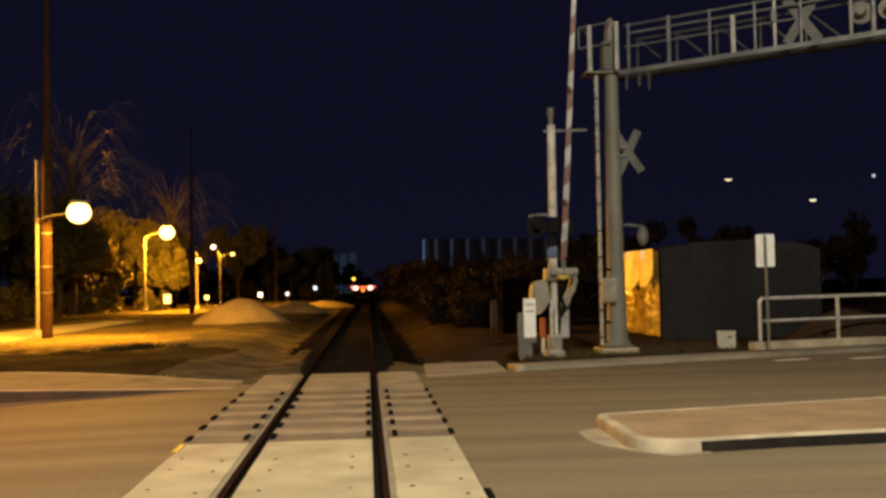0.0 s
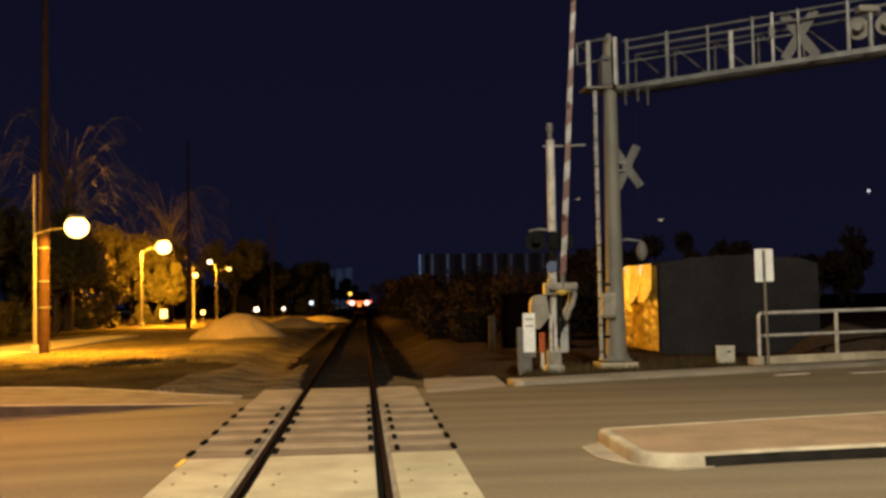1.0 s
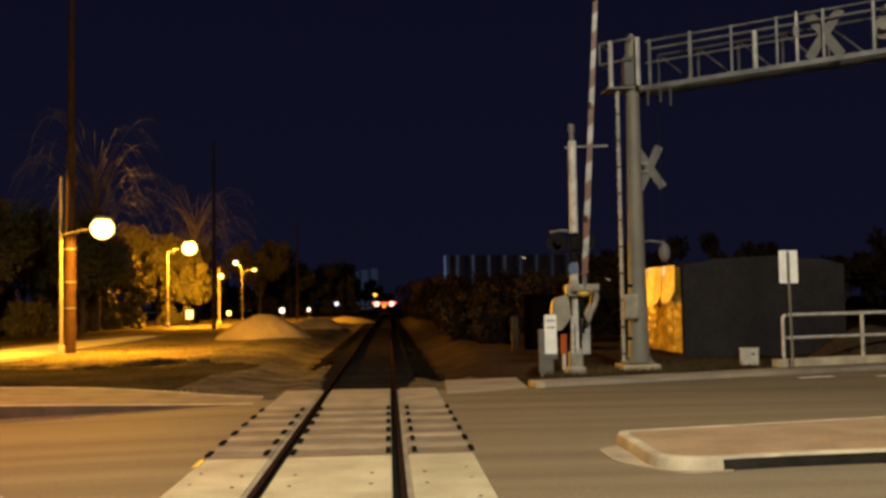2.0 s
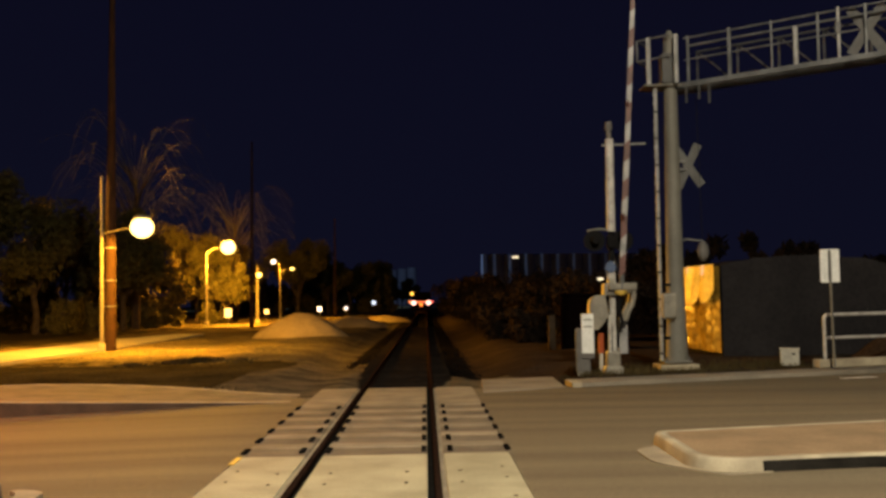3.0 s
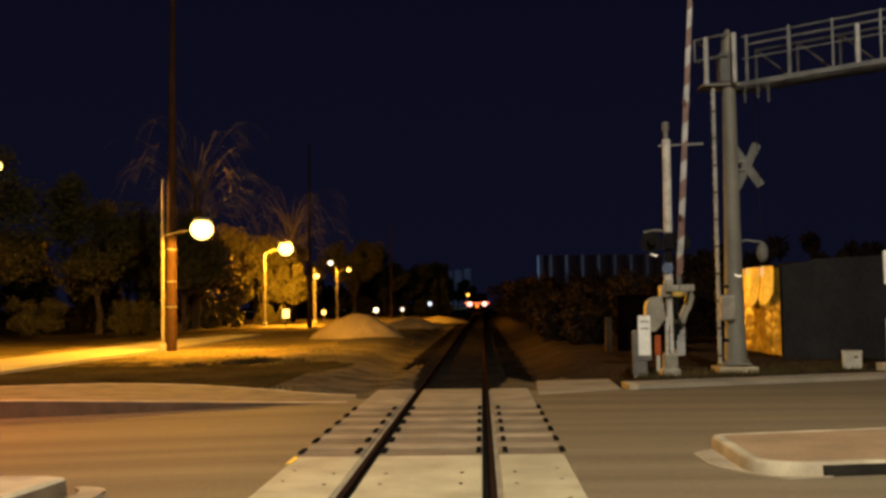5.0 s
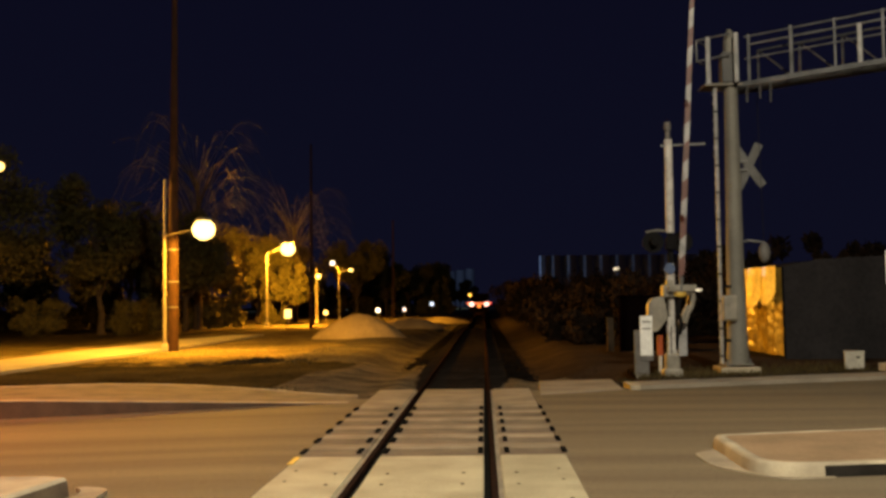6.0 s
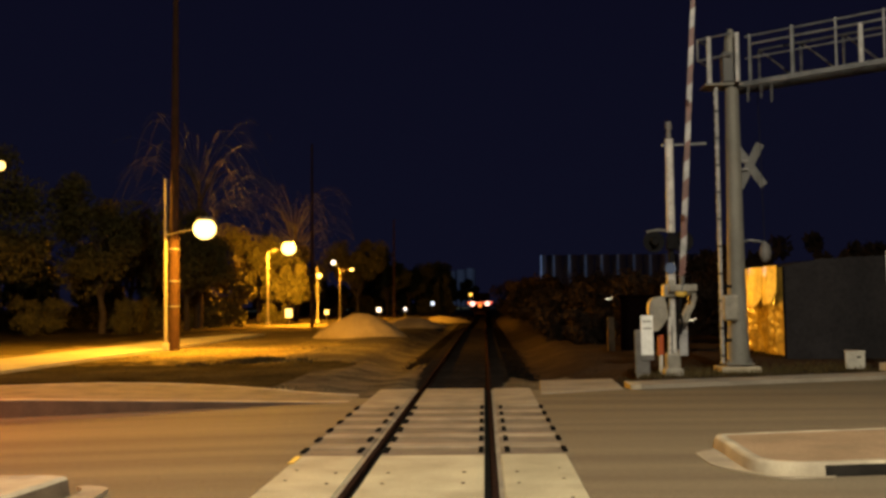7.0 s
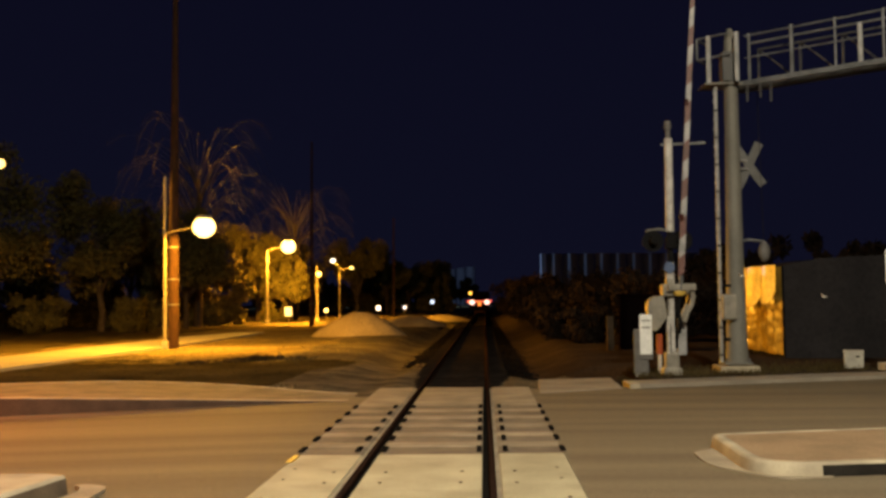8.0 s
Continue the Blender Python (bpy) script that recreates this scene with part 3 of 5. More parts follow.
# ---------------------------------------------------------------- signal bridge over the road
def cantilever():
    B = Vector((6.77, 25.68, 0.14))
    th = root("cantilever_signal", B, "galvanised railway signal cantilever with a walkway truss over the road", "signal cantilever")
    u = Vector((4.84, -3.0, 0)).normalized()
    n = Vector((u.y, -u.x, 0)) * -1.0          # away from the viewer
    if n.y < 0:
        n = -n

    def P(s, z, d=0.0):
        """Along the arm, height over the road, depth behind its near face."""
        return Vector((0, 0, z - B.z)) + u * s + n * d

    def rise(s):
        return 0.036 * s
    b = bm()
    lathe(b, [(0.04, 0.20, 0.275), (0.04, 1.0, 0.24), (0.045, 2.8, 0.207), (0.055, 5.5, 0.178), (0.06, 8.15, 0.150)], 24)
    part("post", b, M["dull_galv"], th, "tapered round steel post", True)
    b = bm()
    rod(b, (0.06, 0, 8.15), (0.06, 0, 8.38), 0.155, 0.05, 20)
    part("post_cap", b, M["dull_galv"], th)
    b = bm()
    box(b, (0, 0, 0.02), (0.94, 0.94, 0.20), 0.03)
    part("footing", b, M["kerb"], th, "square concrete footing")
    b = bm()
    box(b, (0, 0, 0.18), (0.68, 0.68, 0.05), 0.008)
    part("base_plate", b, M["dull_galv"], th)
    for sx in (-1, 1):
        for sy in (-1, 1):
            b = bm()
            rod(b, (0.27 * sx, 0.27 * sy, 0.15), (0.27 * sx, 0.27 * sy, 0.30), 0.025, 0.025, 6)
            part("anchor_bolt", b, M["galv"], th)
    END = 10.5
    # bottom beams and walkway
    # far chord of each pair is in the darker steel
    for d in (0.0, 0.75):
        b = bm()
        a, c = P(-0.15, 7.03, d), P(END, 7.03 + rise(END), d)
        m = (c - a).to_track_quat("X", "Z").to_matrix().to_4x4()
        m.translation = (a + c) / 2
        box(b, (0, 0, 0.06), ((c - a).length, 0.09, 0.13), 0.012, m)
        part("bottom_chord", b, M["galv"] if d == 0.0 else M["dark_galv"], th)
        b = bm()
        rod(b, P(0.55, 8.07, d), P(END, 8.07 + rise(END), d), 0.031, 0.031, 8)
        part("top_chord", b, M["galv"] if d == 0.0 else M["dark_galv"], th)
    b = bm()
    a, c = P(-0.1, 7.10, 0.375), P(END, 7.10 + rise(END), 0.375)
    m = (c - a).to_track_quat("X", "Z").to_matrix().to_4x4()
    m.translation = (a + c) / 2
    for k in range(9):
        box(b, (0, -0.28 + 0.07 * k, 0.0), ((c - a).length, 0.012, 0.03), 0.0, m)
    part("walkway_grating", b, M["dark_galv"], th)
    # hand rails
    b = bm()
    rod(b, P(0.42, 8.27), P(END, 8.27 + rise(END)), 0.025, 0.025, 8)
    part("hand_rail", b, M["galv"], th)
    b = bm()
    rod(b, P(0.42, 7.73), P(4.5, 7.73 + rise(4.5)), 0.022, 0.022, 8)
    part("mid_rail", b, M["galv"], th)
    for s, r, top in ((0.53, 0.048, 8.30), (1.55, 0.062, 8.32), (2.55, 0.036, 8.30), (3.10, 0.075, 8.06), (3.61, 0.042, 8.30), (4.06, 0.045, 8.33), (4.65, 0.045, 8.30), (5.73, 0.055, 8.32), (6.8, 0.045, 8.30), (7.9, 0.045, 8.30), (9.0, 0.045, 8.30), (10.3, 0.05, 8.30)):
        b = bm()
        rod(b, P(s, 7.15 + rise(s)), P(s, top + rise(s)), r * 0.8, r * 0.8, 8)
        part("stanchion", b, M["bright_galv"] if s in (3.10, 4.06) else M["galv"], th)
    # far verticals and diagonals, also in the darker steel
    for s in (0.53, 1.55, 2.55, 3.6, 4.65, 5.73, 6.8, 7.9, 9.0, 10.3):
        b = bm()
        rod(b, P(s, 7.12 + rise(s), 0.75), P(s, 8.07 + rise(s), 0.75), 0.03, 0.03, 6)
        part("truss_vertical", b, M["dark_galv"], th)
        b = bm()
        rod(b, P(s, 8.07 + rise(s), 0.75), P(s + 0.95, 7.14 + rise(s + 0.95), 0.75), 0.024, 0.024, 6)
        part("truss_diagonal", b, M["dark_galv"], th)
    b = bm()
    box(b, P(4.05, 7.86 + rise(4.05), -0.02), (0.12, 0.10, 0.26), 0.02)
    part("clamp", b, M["galv"], th)
    # basket round the post head
    tl, bl = 8.30, 7.78
    b = bm()
    tube(b, [P(0.15, tl + 0.05, -0.25), P(-0.69, tl, -0.25), P(-0.69, bl, -0.25), P(0.15, bl + 0.05, -0.25)], 0.028)
    part("basket_rail", b, M["galv"], th)
    b = bm()
    tube(b, [P(-0.69, tl, -0.25), P(-0.69, tl, 0.55), P(-0.69, bl, 0.55), P(-0.69, bl, -0.25)], 0.026)
    part("basket_rail", b, M["galv"], th)
    for s, r in ((-0.40, 0.06), (0.30, 0.062)):
        b = bm()
        rod(b, P(s, 7.14, -0.25), P(s, 8.34, -0.25), r, r, 10)
        part("basket_post", b, M["bright_galv"], th)
    b = bm()
    box(b, P(-0.18, 7.12, 0.05), (1.0, 0.75, 0.05), 0.01)
    part("basket_floor", b, M["dull_galv"], th)
    b = bm()
    box(b, P(0.0, 7.55, 0.0), (0.36, 0.36, 0.75), 0.03)
    part("head_collar", b, M["dark_galv"], th)
    for s, z0, z1 in ((0.46, 6.66, 7.1), (0.78, 6.72, 7.1), (1.03, 6.60, 7.1)):
        b = bm()
        rod(b, P(s, z0), P(s, z1), 0.028, 0.028, 8)
        part("hanging_conduit", b, M["dark_galv"], th)
    # crossbuck and flashers on the truss
    b = bm()
    for sg in (-1, 1):
        c = P(4.66, 7.72 + rise(4.66), 0.10)
        m = Matrix.Translation(c) @ u.to_track_quat("X", "Z").to_matrix().to_4x4() @ pose(0, sg * 0.006, 0, 0, sg * 56, 0)
        box(b, (0, 0, 0), (1.28, 0.012, 0.22), 0.003, m)
    part("crossbuck", b, M["sign_back"], th, "weathered back of a crossbuck sign")
    for s in (5.95, 6.55):
        b = bm()
        c = P(s, 7.62 + rise(s), 0.02)
        rod(b, c - n * 0.02, c + n * 0.03, 0.25, 0.25, 24)
        sh = part("signal_disc", b, M["disc"], th, "round signal background plate")
        b = bm()
        rod(b, c - n * 0.22, c - n * 0.02, 0.09, 0.13, 16)
        part("lamp_housing", b, M["dull_galv"], sh)
    b = bm()
    rod(b, P(6.2, 7.15 + rise(6.2)), P(6.2, 8.1 + rise(6.2)), 0.06, 0.06, 10)
    part("signal_mast", b, M["galv"], th)
    b = bm()
    box(b, P(6.15, 8.02 + rise(6.1), 0), (0.5, 0.28, 0.16), 0.04)
    part("junction_head", b, M["dull_galv"], th)
    # conduit with climbing clips beside the post
    b = bm()
    rod(b, (-0.37, -0.15, 0.2), (-0.36, -0.15, 6.9), 0.045, 0.045, 10)
    part("conduit", b, M["bright_galv"], th)
    for k in range(30):
        b = bm()
        rod(b, (-0.37, -0.15, 0.35 + k * 0.22), (-0.37, -0.15, 0.41 + k * 0.22), 0.056, 0.056, 8)
        part("conduit_clip", b, M["dark_galv"] if k % 3 == 0 else M["bright_galv"], th)
    b = bm()
    box(b, (-0.18, -0.24, 1.53), (0.36, 0.24, 0.62), 0.05)
    jb = part("junction_box", b, M["grey_paint"], th, "grey rounded junction box")
    b = bm()
    box(b, (-0.18, -0.365, 1.53), (0.28, 0.02, 0.52), 0.008)
    part("cover", b, M["grey_paint"], jb)
    for z in (0.75, 2.05):
        b = bm()
        box(b, (-0.24, -0.12, z), (0.28, 0.10, 0.07), 0.01)
        part("bracket", b, M["black_paint"], th)
    # second crossbuck, bracketed to the back of the post
    for sg, lean, half in ((1, 64, 0.61), (-1, 56, 0.60)):
        b = bm()
        m = Matrix.Translation((0.52, 0.30 + sg * 0.009, 5.03)) @ pose(0, 0, 0, 0, -sg * lean, 0)
        box(b, (0, 0, 0), (2 * half, 0.014, 0.21), 0.004, m)
        part("crossbuck_blade", b, M["sign_back"], th, "weathered back of a crossbuck sign blade")
    for z in (4.93, 5.13):
        b = bm()
        rod(b, (0.10, 0.12, z), (0.46, 0.27, z), 0.028, 0.028, 8)
        part("sign_arm", b, M["bright_galv"], th)
    b = bm()
    tube(b, [(0.15, -0.05, 3.10), (0.35, -0.1, 3.16), (0.72, -0.15, 3.10)], 0.035)
    part("bell_arm", b, M["galv"], th)
    b = bm()
    ball(b, (0.72, -0.15, 2.86), (0.145, 0.12, 0.26))
    part("signal_bell", b, M["disc"], th, "egg-shaped grey signal hood", True)
    b = bm()
    rod(b, (0.71, -0.15, 3.1), (0.66, -0.1, 6.95), 0.010, 0.010, 6)
    part("cable", b, M["black_paint"], th)


cantilever()


def gate():
    O = Vector((5.04, 24.74, 0.13))
    th = root("crossing_gate", O, "railway crossing gate with its red and white arm raised", "crossing gate")
    b = bm()
    box(b, (0.02, 0, 0.02), (0.44, 0.44, 0.28), 0.05)
    box(b, (0.02, 0, 0.26), (0.33, 0.34, 0.52), 0.06)
    part("pedestal", b, M["grey_paint"], th, "worn grey cast pedestal")
    b = bm()
    lathe(b, [(0.04, 0.4, 0.105), (0.04, 0.9, 0.10), (0.045, 0.905, 0.118), (0.045, 0.96, 0.118), (0.045, 0.965, 0.098), (0.05, 1.5, 0.095), (0.05, 2.62, 0.075)])
    part("lower_mast", b, M["white_paint"], th, "scuffed white lower mast", True)
    b = bm()
    rod(b, (0.05, 0, 2.6), (0.05, 0, 3.34), 0.07, 0.07, 14)
    box(b, (0.05, -0.06, 3.08), (0.24, 0.2, 0.30), 0.03)
    part("flasher_junction", b, M["black_paint"], th, "black junction box between the flashers")
    b = bm()
    rod(b, (0.05, 0, 3.34), (0.06, 0, 5.55), 0.10, 0.095, 18)
    part("upper_mast", b, M["white_paint"], th, "white painted mast sleeve", True)
    b = bm()
    rod(b, (0.055, 0, 5.55), (0.05, 0, 5.80), 0.055, 0.055, 14)
    rod(b, (0.05, 0, 5.78), (0.05, 0, 5.96), 0.088, 0.075, 14)
    part("mast_cap", b, M["disc"], th)
    b = bm()
    rod(b, (-0.12, 0, 5.40), (0.92, -0.05, 5.42), 0.033, 0.033, 10)
    part("cross_arm", b, M["galv"], th)
    b = bm()
    tube(b, [(-0.52, 0, 3.36), (-0.25, 0, 3.40), (0.15, 0, 3.36)], 0.03)
    part("flasher_arm", b, M["dull_galv"], th)
    for x in (-0.35, 0.32):
        b = bm()
        rod(b, (x, -0.02, 3.12), (x, 0.02, 3.12), 0.25, 0.25, 24)
        d = part("flasher_disc", b, M["black_paint"], th, "black round flasher background")
        b = bm()
        rod(b, (x, -0.22, 3.12), (x, -0.02, 3.12), 0.08, 0.12, 16)
        part("lamp_housing", b, M["black_paint"], d)
    b = bm()
    q = [(0.135 * math.cos(math.pi * (k + 0.5) / 4), 0.145 * math.sin(math.pi * (k + 0.5) / 4)) for k in range(8)]
    lo, hi = ([b.verts.new((x, y, z + 2.49)) for x, z in q] for y in (-0.112, -0.10))
    b.faces.new(lo), b.faces.new(hi[::-1])
    for k in range(8):
        b.faces.new((lo[k], hi[k], hi[(k + 1) % 8], lo[(k + 1) % 8]))
    bmesh.ops.recalc_face_normals(b, faces=b.faces[:])
    part("info_plate", b, M["blue_paint"], th, "small blue enamel information plate")
    # mechanism: a case with a rounded shoulder, open frame below it
    b = bm()
    side = [(-0.54, 1.02), (-0.54, 1.52)] + [(-0.34 - 0.20 * math.cos(a), 1.56 + 0.26 * math.sin(a)) for a in (0.3, 0.7, 1.1, 1.5)] + [(-0.16, 1.84), (-0.12, 1.62), (-0.08, 1.34), (-0.22, 1.14), (-0.34, 1.02)]
    for k, y in enumerate((-0.20, 0.16)):
        ring = [b.verts.new((x, y, z)) for x, z in side]
        b.faces.new(ring)
        if k:
            for a in range(len(side)):
                c = (a + 1) % len(side)
                b.faces.new((last[a], last[c], ring[c], ring[a]))
        last = ring
    bmesh.ops.recalc_face_normals(b, faces=b.faces[:])
    bmesh.ops.bevel(b, geom=b.edges[:], offset=0.02, segments=2, affect="EDGES", profile=0.5)
    case = part("mechanism_case", b, M["grey_paint"], th, "rounded grey gate mechanism case")
    b = bm()
    box(b, (-0.02, -0.02, 1.96), (0.34, 0.40, 0.30), 0.04)
    box(b, (0.0, -0.02, 2.16), (0.16, 0.24, 0.14), 0.03)
    part("gearbox", b, M["grey_paint"], th)
    for x, z in ((-0.46, 1.46), (-0.28, 1.58), (-0.24, 1.24)):
        b = bm()
        rod(b, (x, -0.215, z), (x, -0.195, z), 0.018, 0.018, 6)
        part("bolt", b, M["galv"], case)
    b = bm()
    box(b, (0.24, -0.28, 2.02), (0.66, 0.14, 0.17), 0.03)
    part("arm_clamp", b, M["grey_paint"], th)
    b = bm()
    ball(b, (0.20, -0.25, 1.90), (0.15, 0.08, 0.09))
    part("hub_cap", b, M["yellow_paint"], th, "dull yellow hub cap", True)
    for sy in (-0.22, 0.22):
        b = bm()
        pts = [(0.46, sy, 1.95), (0.52, sy, 1.85), (0.47, sy, 1.62), (0.36, sy, 1.42), (0.30, sy, 1.22)]
        for a, c in zip(pts, pts[1:]):
            rod(b, a, c, 0.065, 0.055, 8)
        part("counterweight_arm", b, M["grey_paint"], th, "curved cast counterweight arm")
    b = bm()
    box(b, (0.29, 0.10, 0.86), (0.22, 0.10, 0.86), 0.03)
    part("counterweight", b, M["arm_white"], th, "pale bluish counterweight plate")
    b = bm()
    tube(b, [(0.20, -0.20, 1.86), (0.17, -0.22, 1.5), (0.22, -0.22, 1.2), (0.18, -0.2, 0.95)], 0.035)
    part("drive_rod", b, M["black_paint"], th)
    b = bm()
    rod(b, (-0.02, -0.02, 2.16), (-0.02, -0.02, 2.42), 0.06, 0.06, 10)
    part("pipe_stub", b, M["white_paint"], th)
    b = bm()
    for a, c in (((-0.2, -0.1, 1.4), (-0.02, -0.12, 1.15)), ((-0.02, -0.12, 1.15), (-0.02, -0.12, 0.3)), ((0.12, -0.12, 1.8), (0.13, -0.12, 0.6))):
        rod(b, a, c, 0.028, 0.028, 8)
    part("cable_conduit", b, M["black_paint"], th)
    b = bm()
    rod(b, (-0.06, -0.12, 0.35), (-0.05, -0.12, 1.35), 0.045, 0.045, 8)
    part("conduit", b, M["white_paint"], th)
    # the arm, in red and white bands
    a, c = Vector((0.21, -0.30, 1.95)), Vector((0.74, -0.30, 10.2))
    d = (c - a).normalized()
    total = (c - a).length
    arm = part("gate_arm", rod(bm(), a, a + d * 0.35, 0.06, 0.06, 8), M["galv"], th)
    s, k = 0.35, 0
    while s < total:
        e = min(total, s + 0.45)
        w0, w1 = 0.072 - 0.003 * s, 0.072 - 0.003 * e
        b = bm()
        m = Matrix.Rotation(math.atan2(d.x, d.z), 4, "Y")
        m.translation = a + d * (s + e) / 2
        box(b, (0, 0, 0), (w0 + w1, 0.035, e - s), 0.004, m @ Matrix(((1, 0, 0, 0), (0, 1, 0, 0), (0.95, 0, 1, 0), (0, 0, 0, 1))))
        part("band", b, M["red_paint"] if k % 2 == 0 else M["arm_white"], arm)
        s, k = e, k + 1
    for s in (1.7, 4.4, 7.0):
        b = bm()
        box(b, a + d * s + Vector((-0.05, -0.05, 0)), (0.10, 0.08, 0.16), 0.02)
        part("arm_lamp", b, M["lens_dark"], arm)


gate()


def small_right():
    # white notice on a grey cabinet
    th = root("relay_cabinet", (4.43, 24.42, 0.13), "small grey relay cabinet with a white notice on its front", "cabinet", rz=-9)
    b = bm()
    box(b, (-0.12, 0.15, 0.55), (0.34, 0.34, 1.02), 0.03)
    part("body", b, M["disc"], th)
    b = bm()
    box(b, (-0.12, 0.15, 0.03), (0.28, 0.3, 0.16), 0.01)
    part("plinth", b, M["grey_paint"], th)
    b = bm()
    box(b, (-0.005, -0.06, 0.94), (0.285, 0.03, 0.92), 0.012)
    nt = part("notice", b, M["sign_white"], th, "white notice board with two printed lines")
    for z in (1.26, 1.10):
        b = bm()
        box(b, (-0.0, -0.078, z), (0.2, 0.006, 0.030), 0.001)
        part("print_bar", b, M["bar_grey"], nt)
    b = bm()
    box(b, (-0.005, -0.04, 0.42), (0.30, 0.03, 0.12), 0.008)
    part("shelf", b, M["disc"], th)
    # orange marker post
    th = root("marker_post", (4.83, 25.0, 0.13), "orange and white cable marker post", "marker post")
    b = bm()
    rod(b, (0, 0, 0), (0, 0, 0.45), 0.045, 0.045, 10)
    part("stem", b, M["white_paint"], th)
    b = bm()
    rod(b, (0, 0, 0.45), (0, 0, 0.92), 0.075, 0.07, 12)
    part("sleeve", b, M["orange_paint"], th, "orange plastic sleeve")
    # utility box
    th = root("utility_box", (9.79, 26.25, 0.13), "low pale utility box on the verge", "utility box", rz=-18)
    b = bm()
    box(b, (0, 0, 0.20), (0.45, 0.42, 0.40), 0.02)
    part("body", b, M["box_grey"], th)
    b = bm()
    box(b, (0, 0, 0.41), (0.48, 0.45, 0.045), 0.014)
    part("lid", b, M["box_grey"], th)
    b = bm()
    box(b, (0.09, -0.215, 0.29), (0.09, 0.02, 0.045), 0.004)
    part("vent", b, M["black_paint"], th)
    # sign seen from behind
    th = root("road_sign", (10.51, 25.2, 0.13), "white road sign seen from behind on a thin post", "road sign")
    b = bm()
    rod(b, (0, 0, 0), (-0.04, 0, 2.84), 0.032, 0.032, 8)
    part("post", b, M["dull_galv"], th)
    b = bm()
    q = rounded([(-0.235, 2.05), (0.235, 2.05), (0.235, 2.86), (-0.235, 2.86)], (0.04, 0.04, 0.04, 0.04))
    lo = [b.verts.new((x - 0.02, 0.035, z)) for x, z in q]
    hi = [b.verts.new((x - 0.02, 0.040, z)) for x, z in q]
    b.faces.new(lo)
    b.faces.new(hi[::-1])
    for i in range(len(q)):
        j = (i + 1) % len(q)
        b.faces.new((lo[i], hi[i], hi[j], lo[j]))
    bmesh.ops.recalc_face_normals(b, faces=b.faces[:])
    part("plate", b, M["sign_white"], th)
    b = bm()
    box(b, (-0.035, -0.002, 2.46), (0.075, 0.02, 0.70), 0.004)
    part("stiffener", b, M["galv"], th)
    # railing
    th = root("railing", (10.47, 25.68, 0.13), "pale two-rail pedestrian railing on a concrete kerb", "railing")
    d = Vector((2.63, 0.75, 0)).normalized()
    L = 9.0
    b = bm()
    m = d.to_track_quat("X", "Z").to_matrix().to_4x4()
    box(b, (L / 2 - 0.12, 0, 0.07), (L + 0.3, 0.28, 0.20), 0.02, m)
    part("base_kerb", b, M["kerb"], th)
    b = bm()
    tube(b, [Vector((0, 0, 0.1)), Vector((0, 0, 1.19)), Vector((0, 0, 1.25)) + d * 0.06, Vector((0, 0, 1.26)) + d * 0.12, Vector((0, 0, 1.30)) + d * L], 0.042, 10)
    part("top_rail", b, M["white_paint"], th)
    b = bm()
    rod(b, Vector((0, 0, 0.69)), Vector((0, 0, 0.72)) + d * L, 0.036, 0.036, 10)
    part("mid_rail", b, M["white_paint"], th)
    for s in (2.43, 4.95, 7.5):
        b = bm()
        rod(b, Vector((0, 0, 0.1)) + d * s, Vector((0, 0, 1.27)) + d * s, 0.045, 0.045, 10)
        part("post", b, M["white_paint"], th)
    # heap of earth behind the railing
    b = bm()
    heap(b, 1.9, 1.3, 0.95, 24, 5)
    o = link("earth_mound", b, M["dirt"])
    o.matrix_world = pose(14.3, 29.0, 0.05)
    tagged(o, "low mound of brown earth behind the railing", "earth mound")


def heap(b, rx, ry, h, n=36, seed=0):
    rings = 12
    last = None
    for k in range(rings + 1):
        t = k / rings
        ring = []
        for i in range(n):
            a = 2 * math.pi * i / n
            w = 1 + 0.10 * noise.noise(Vector((math.cos(a) * 1.3, math.sin(a) * 1.3, seed)))
            r = (1 - t) * w
            z = h * (1 - (1 - t) ** 1.75) ** 0.98 + 0.06 * h * noise.noise(Vector((math.cos(a) * r * 4, math.sin(a) * r * 4, seed + 7))) * (1 if 0 < k else 0)
            ring.append(b.verts.new((rx * r * math.cos(a) * (1 if k < rings else 0.02), ry * r * math.sin(a) * (1 if k < rings else 0.02), z)))
        if last:
            for i in range(n):
                j = (i + 1) % n
                b.faces.new((last[i], last[j], ring[j], ring[i])).smooth = True
        last = ring
    b.faces.new(last)


small_right()


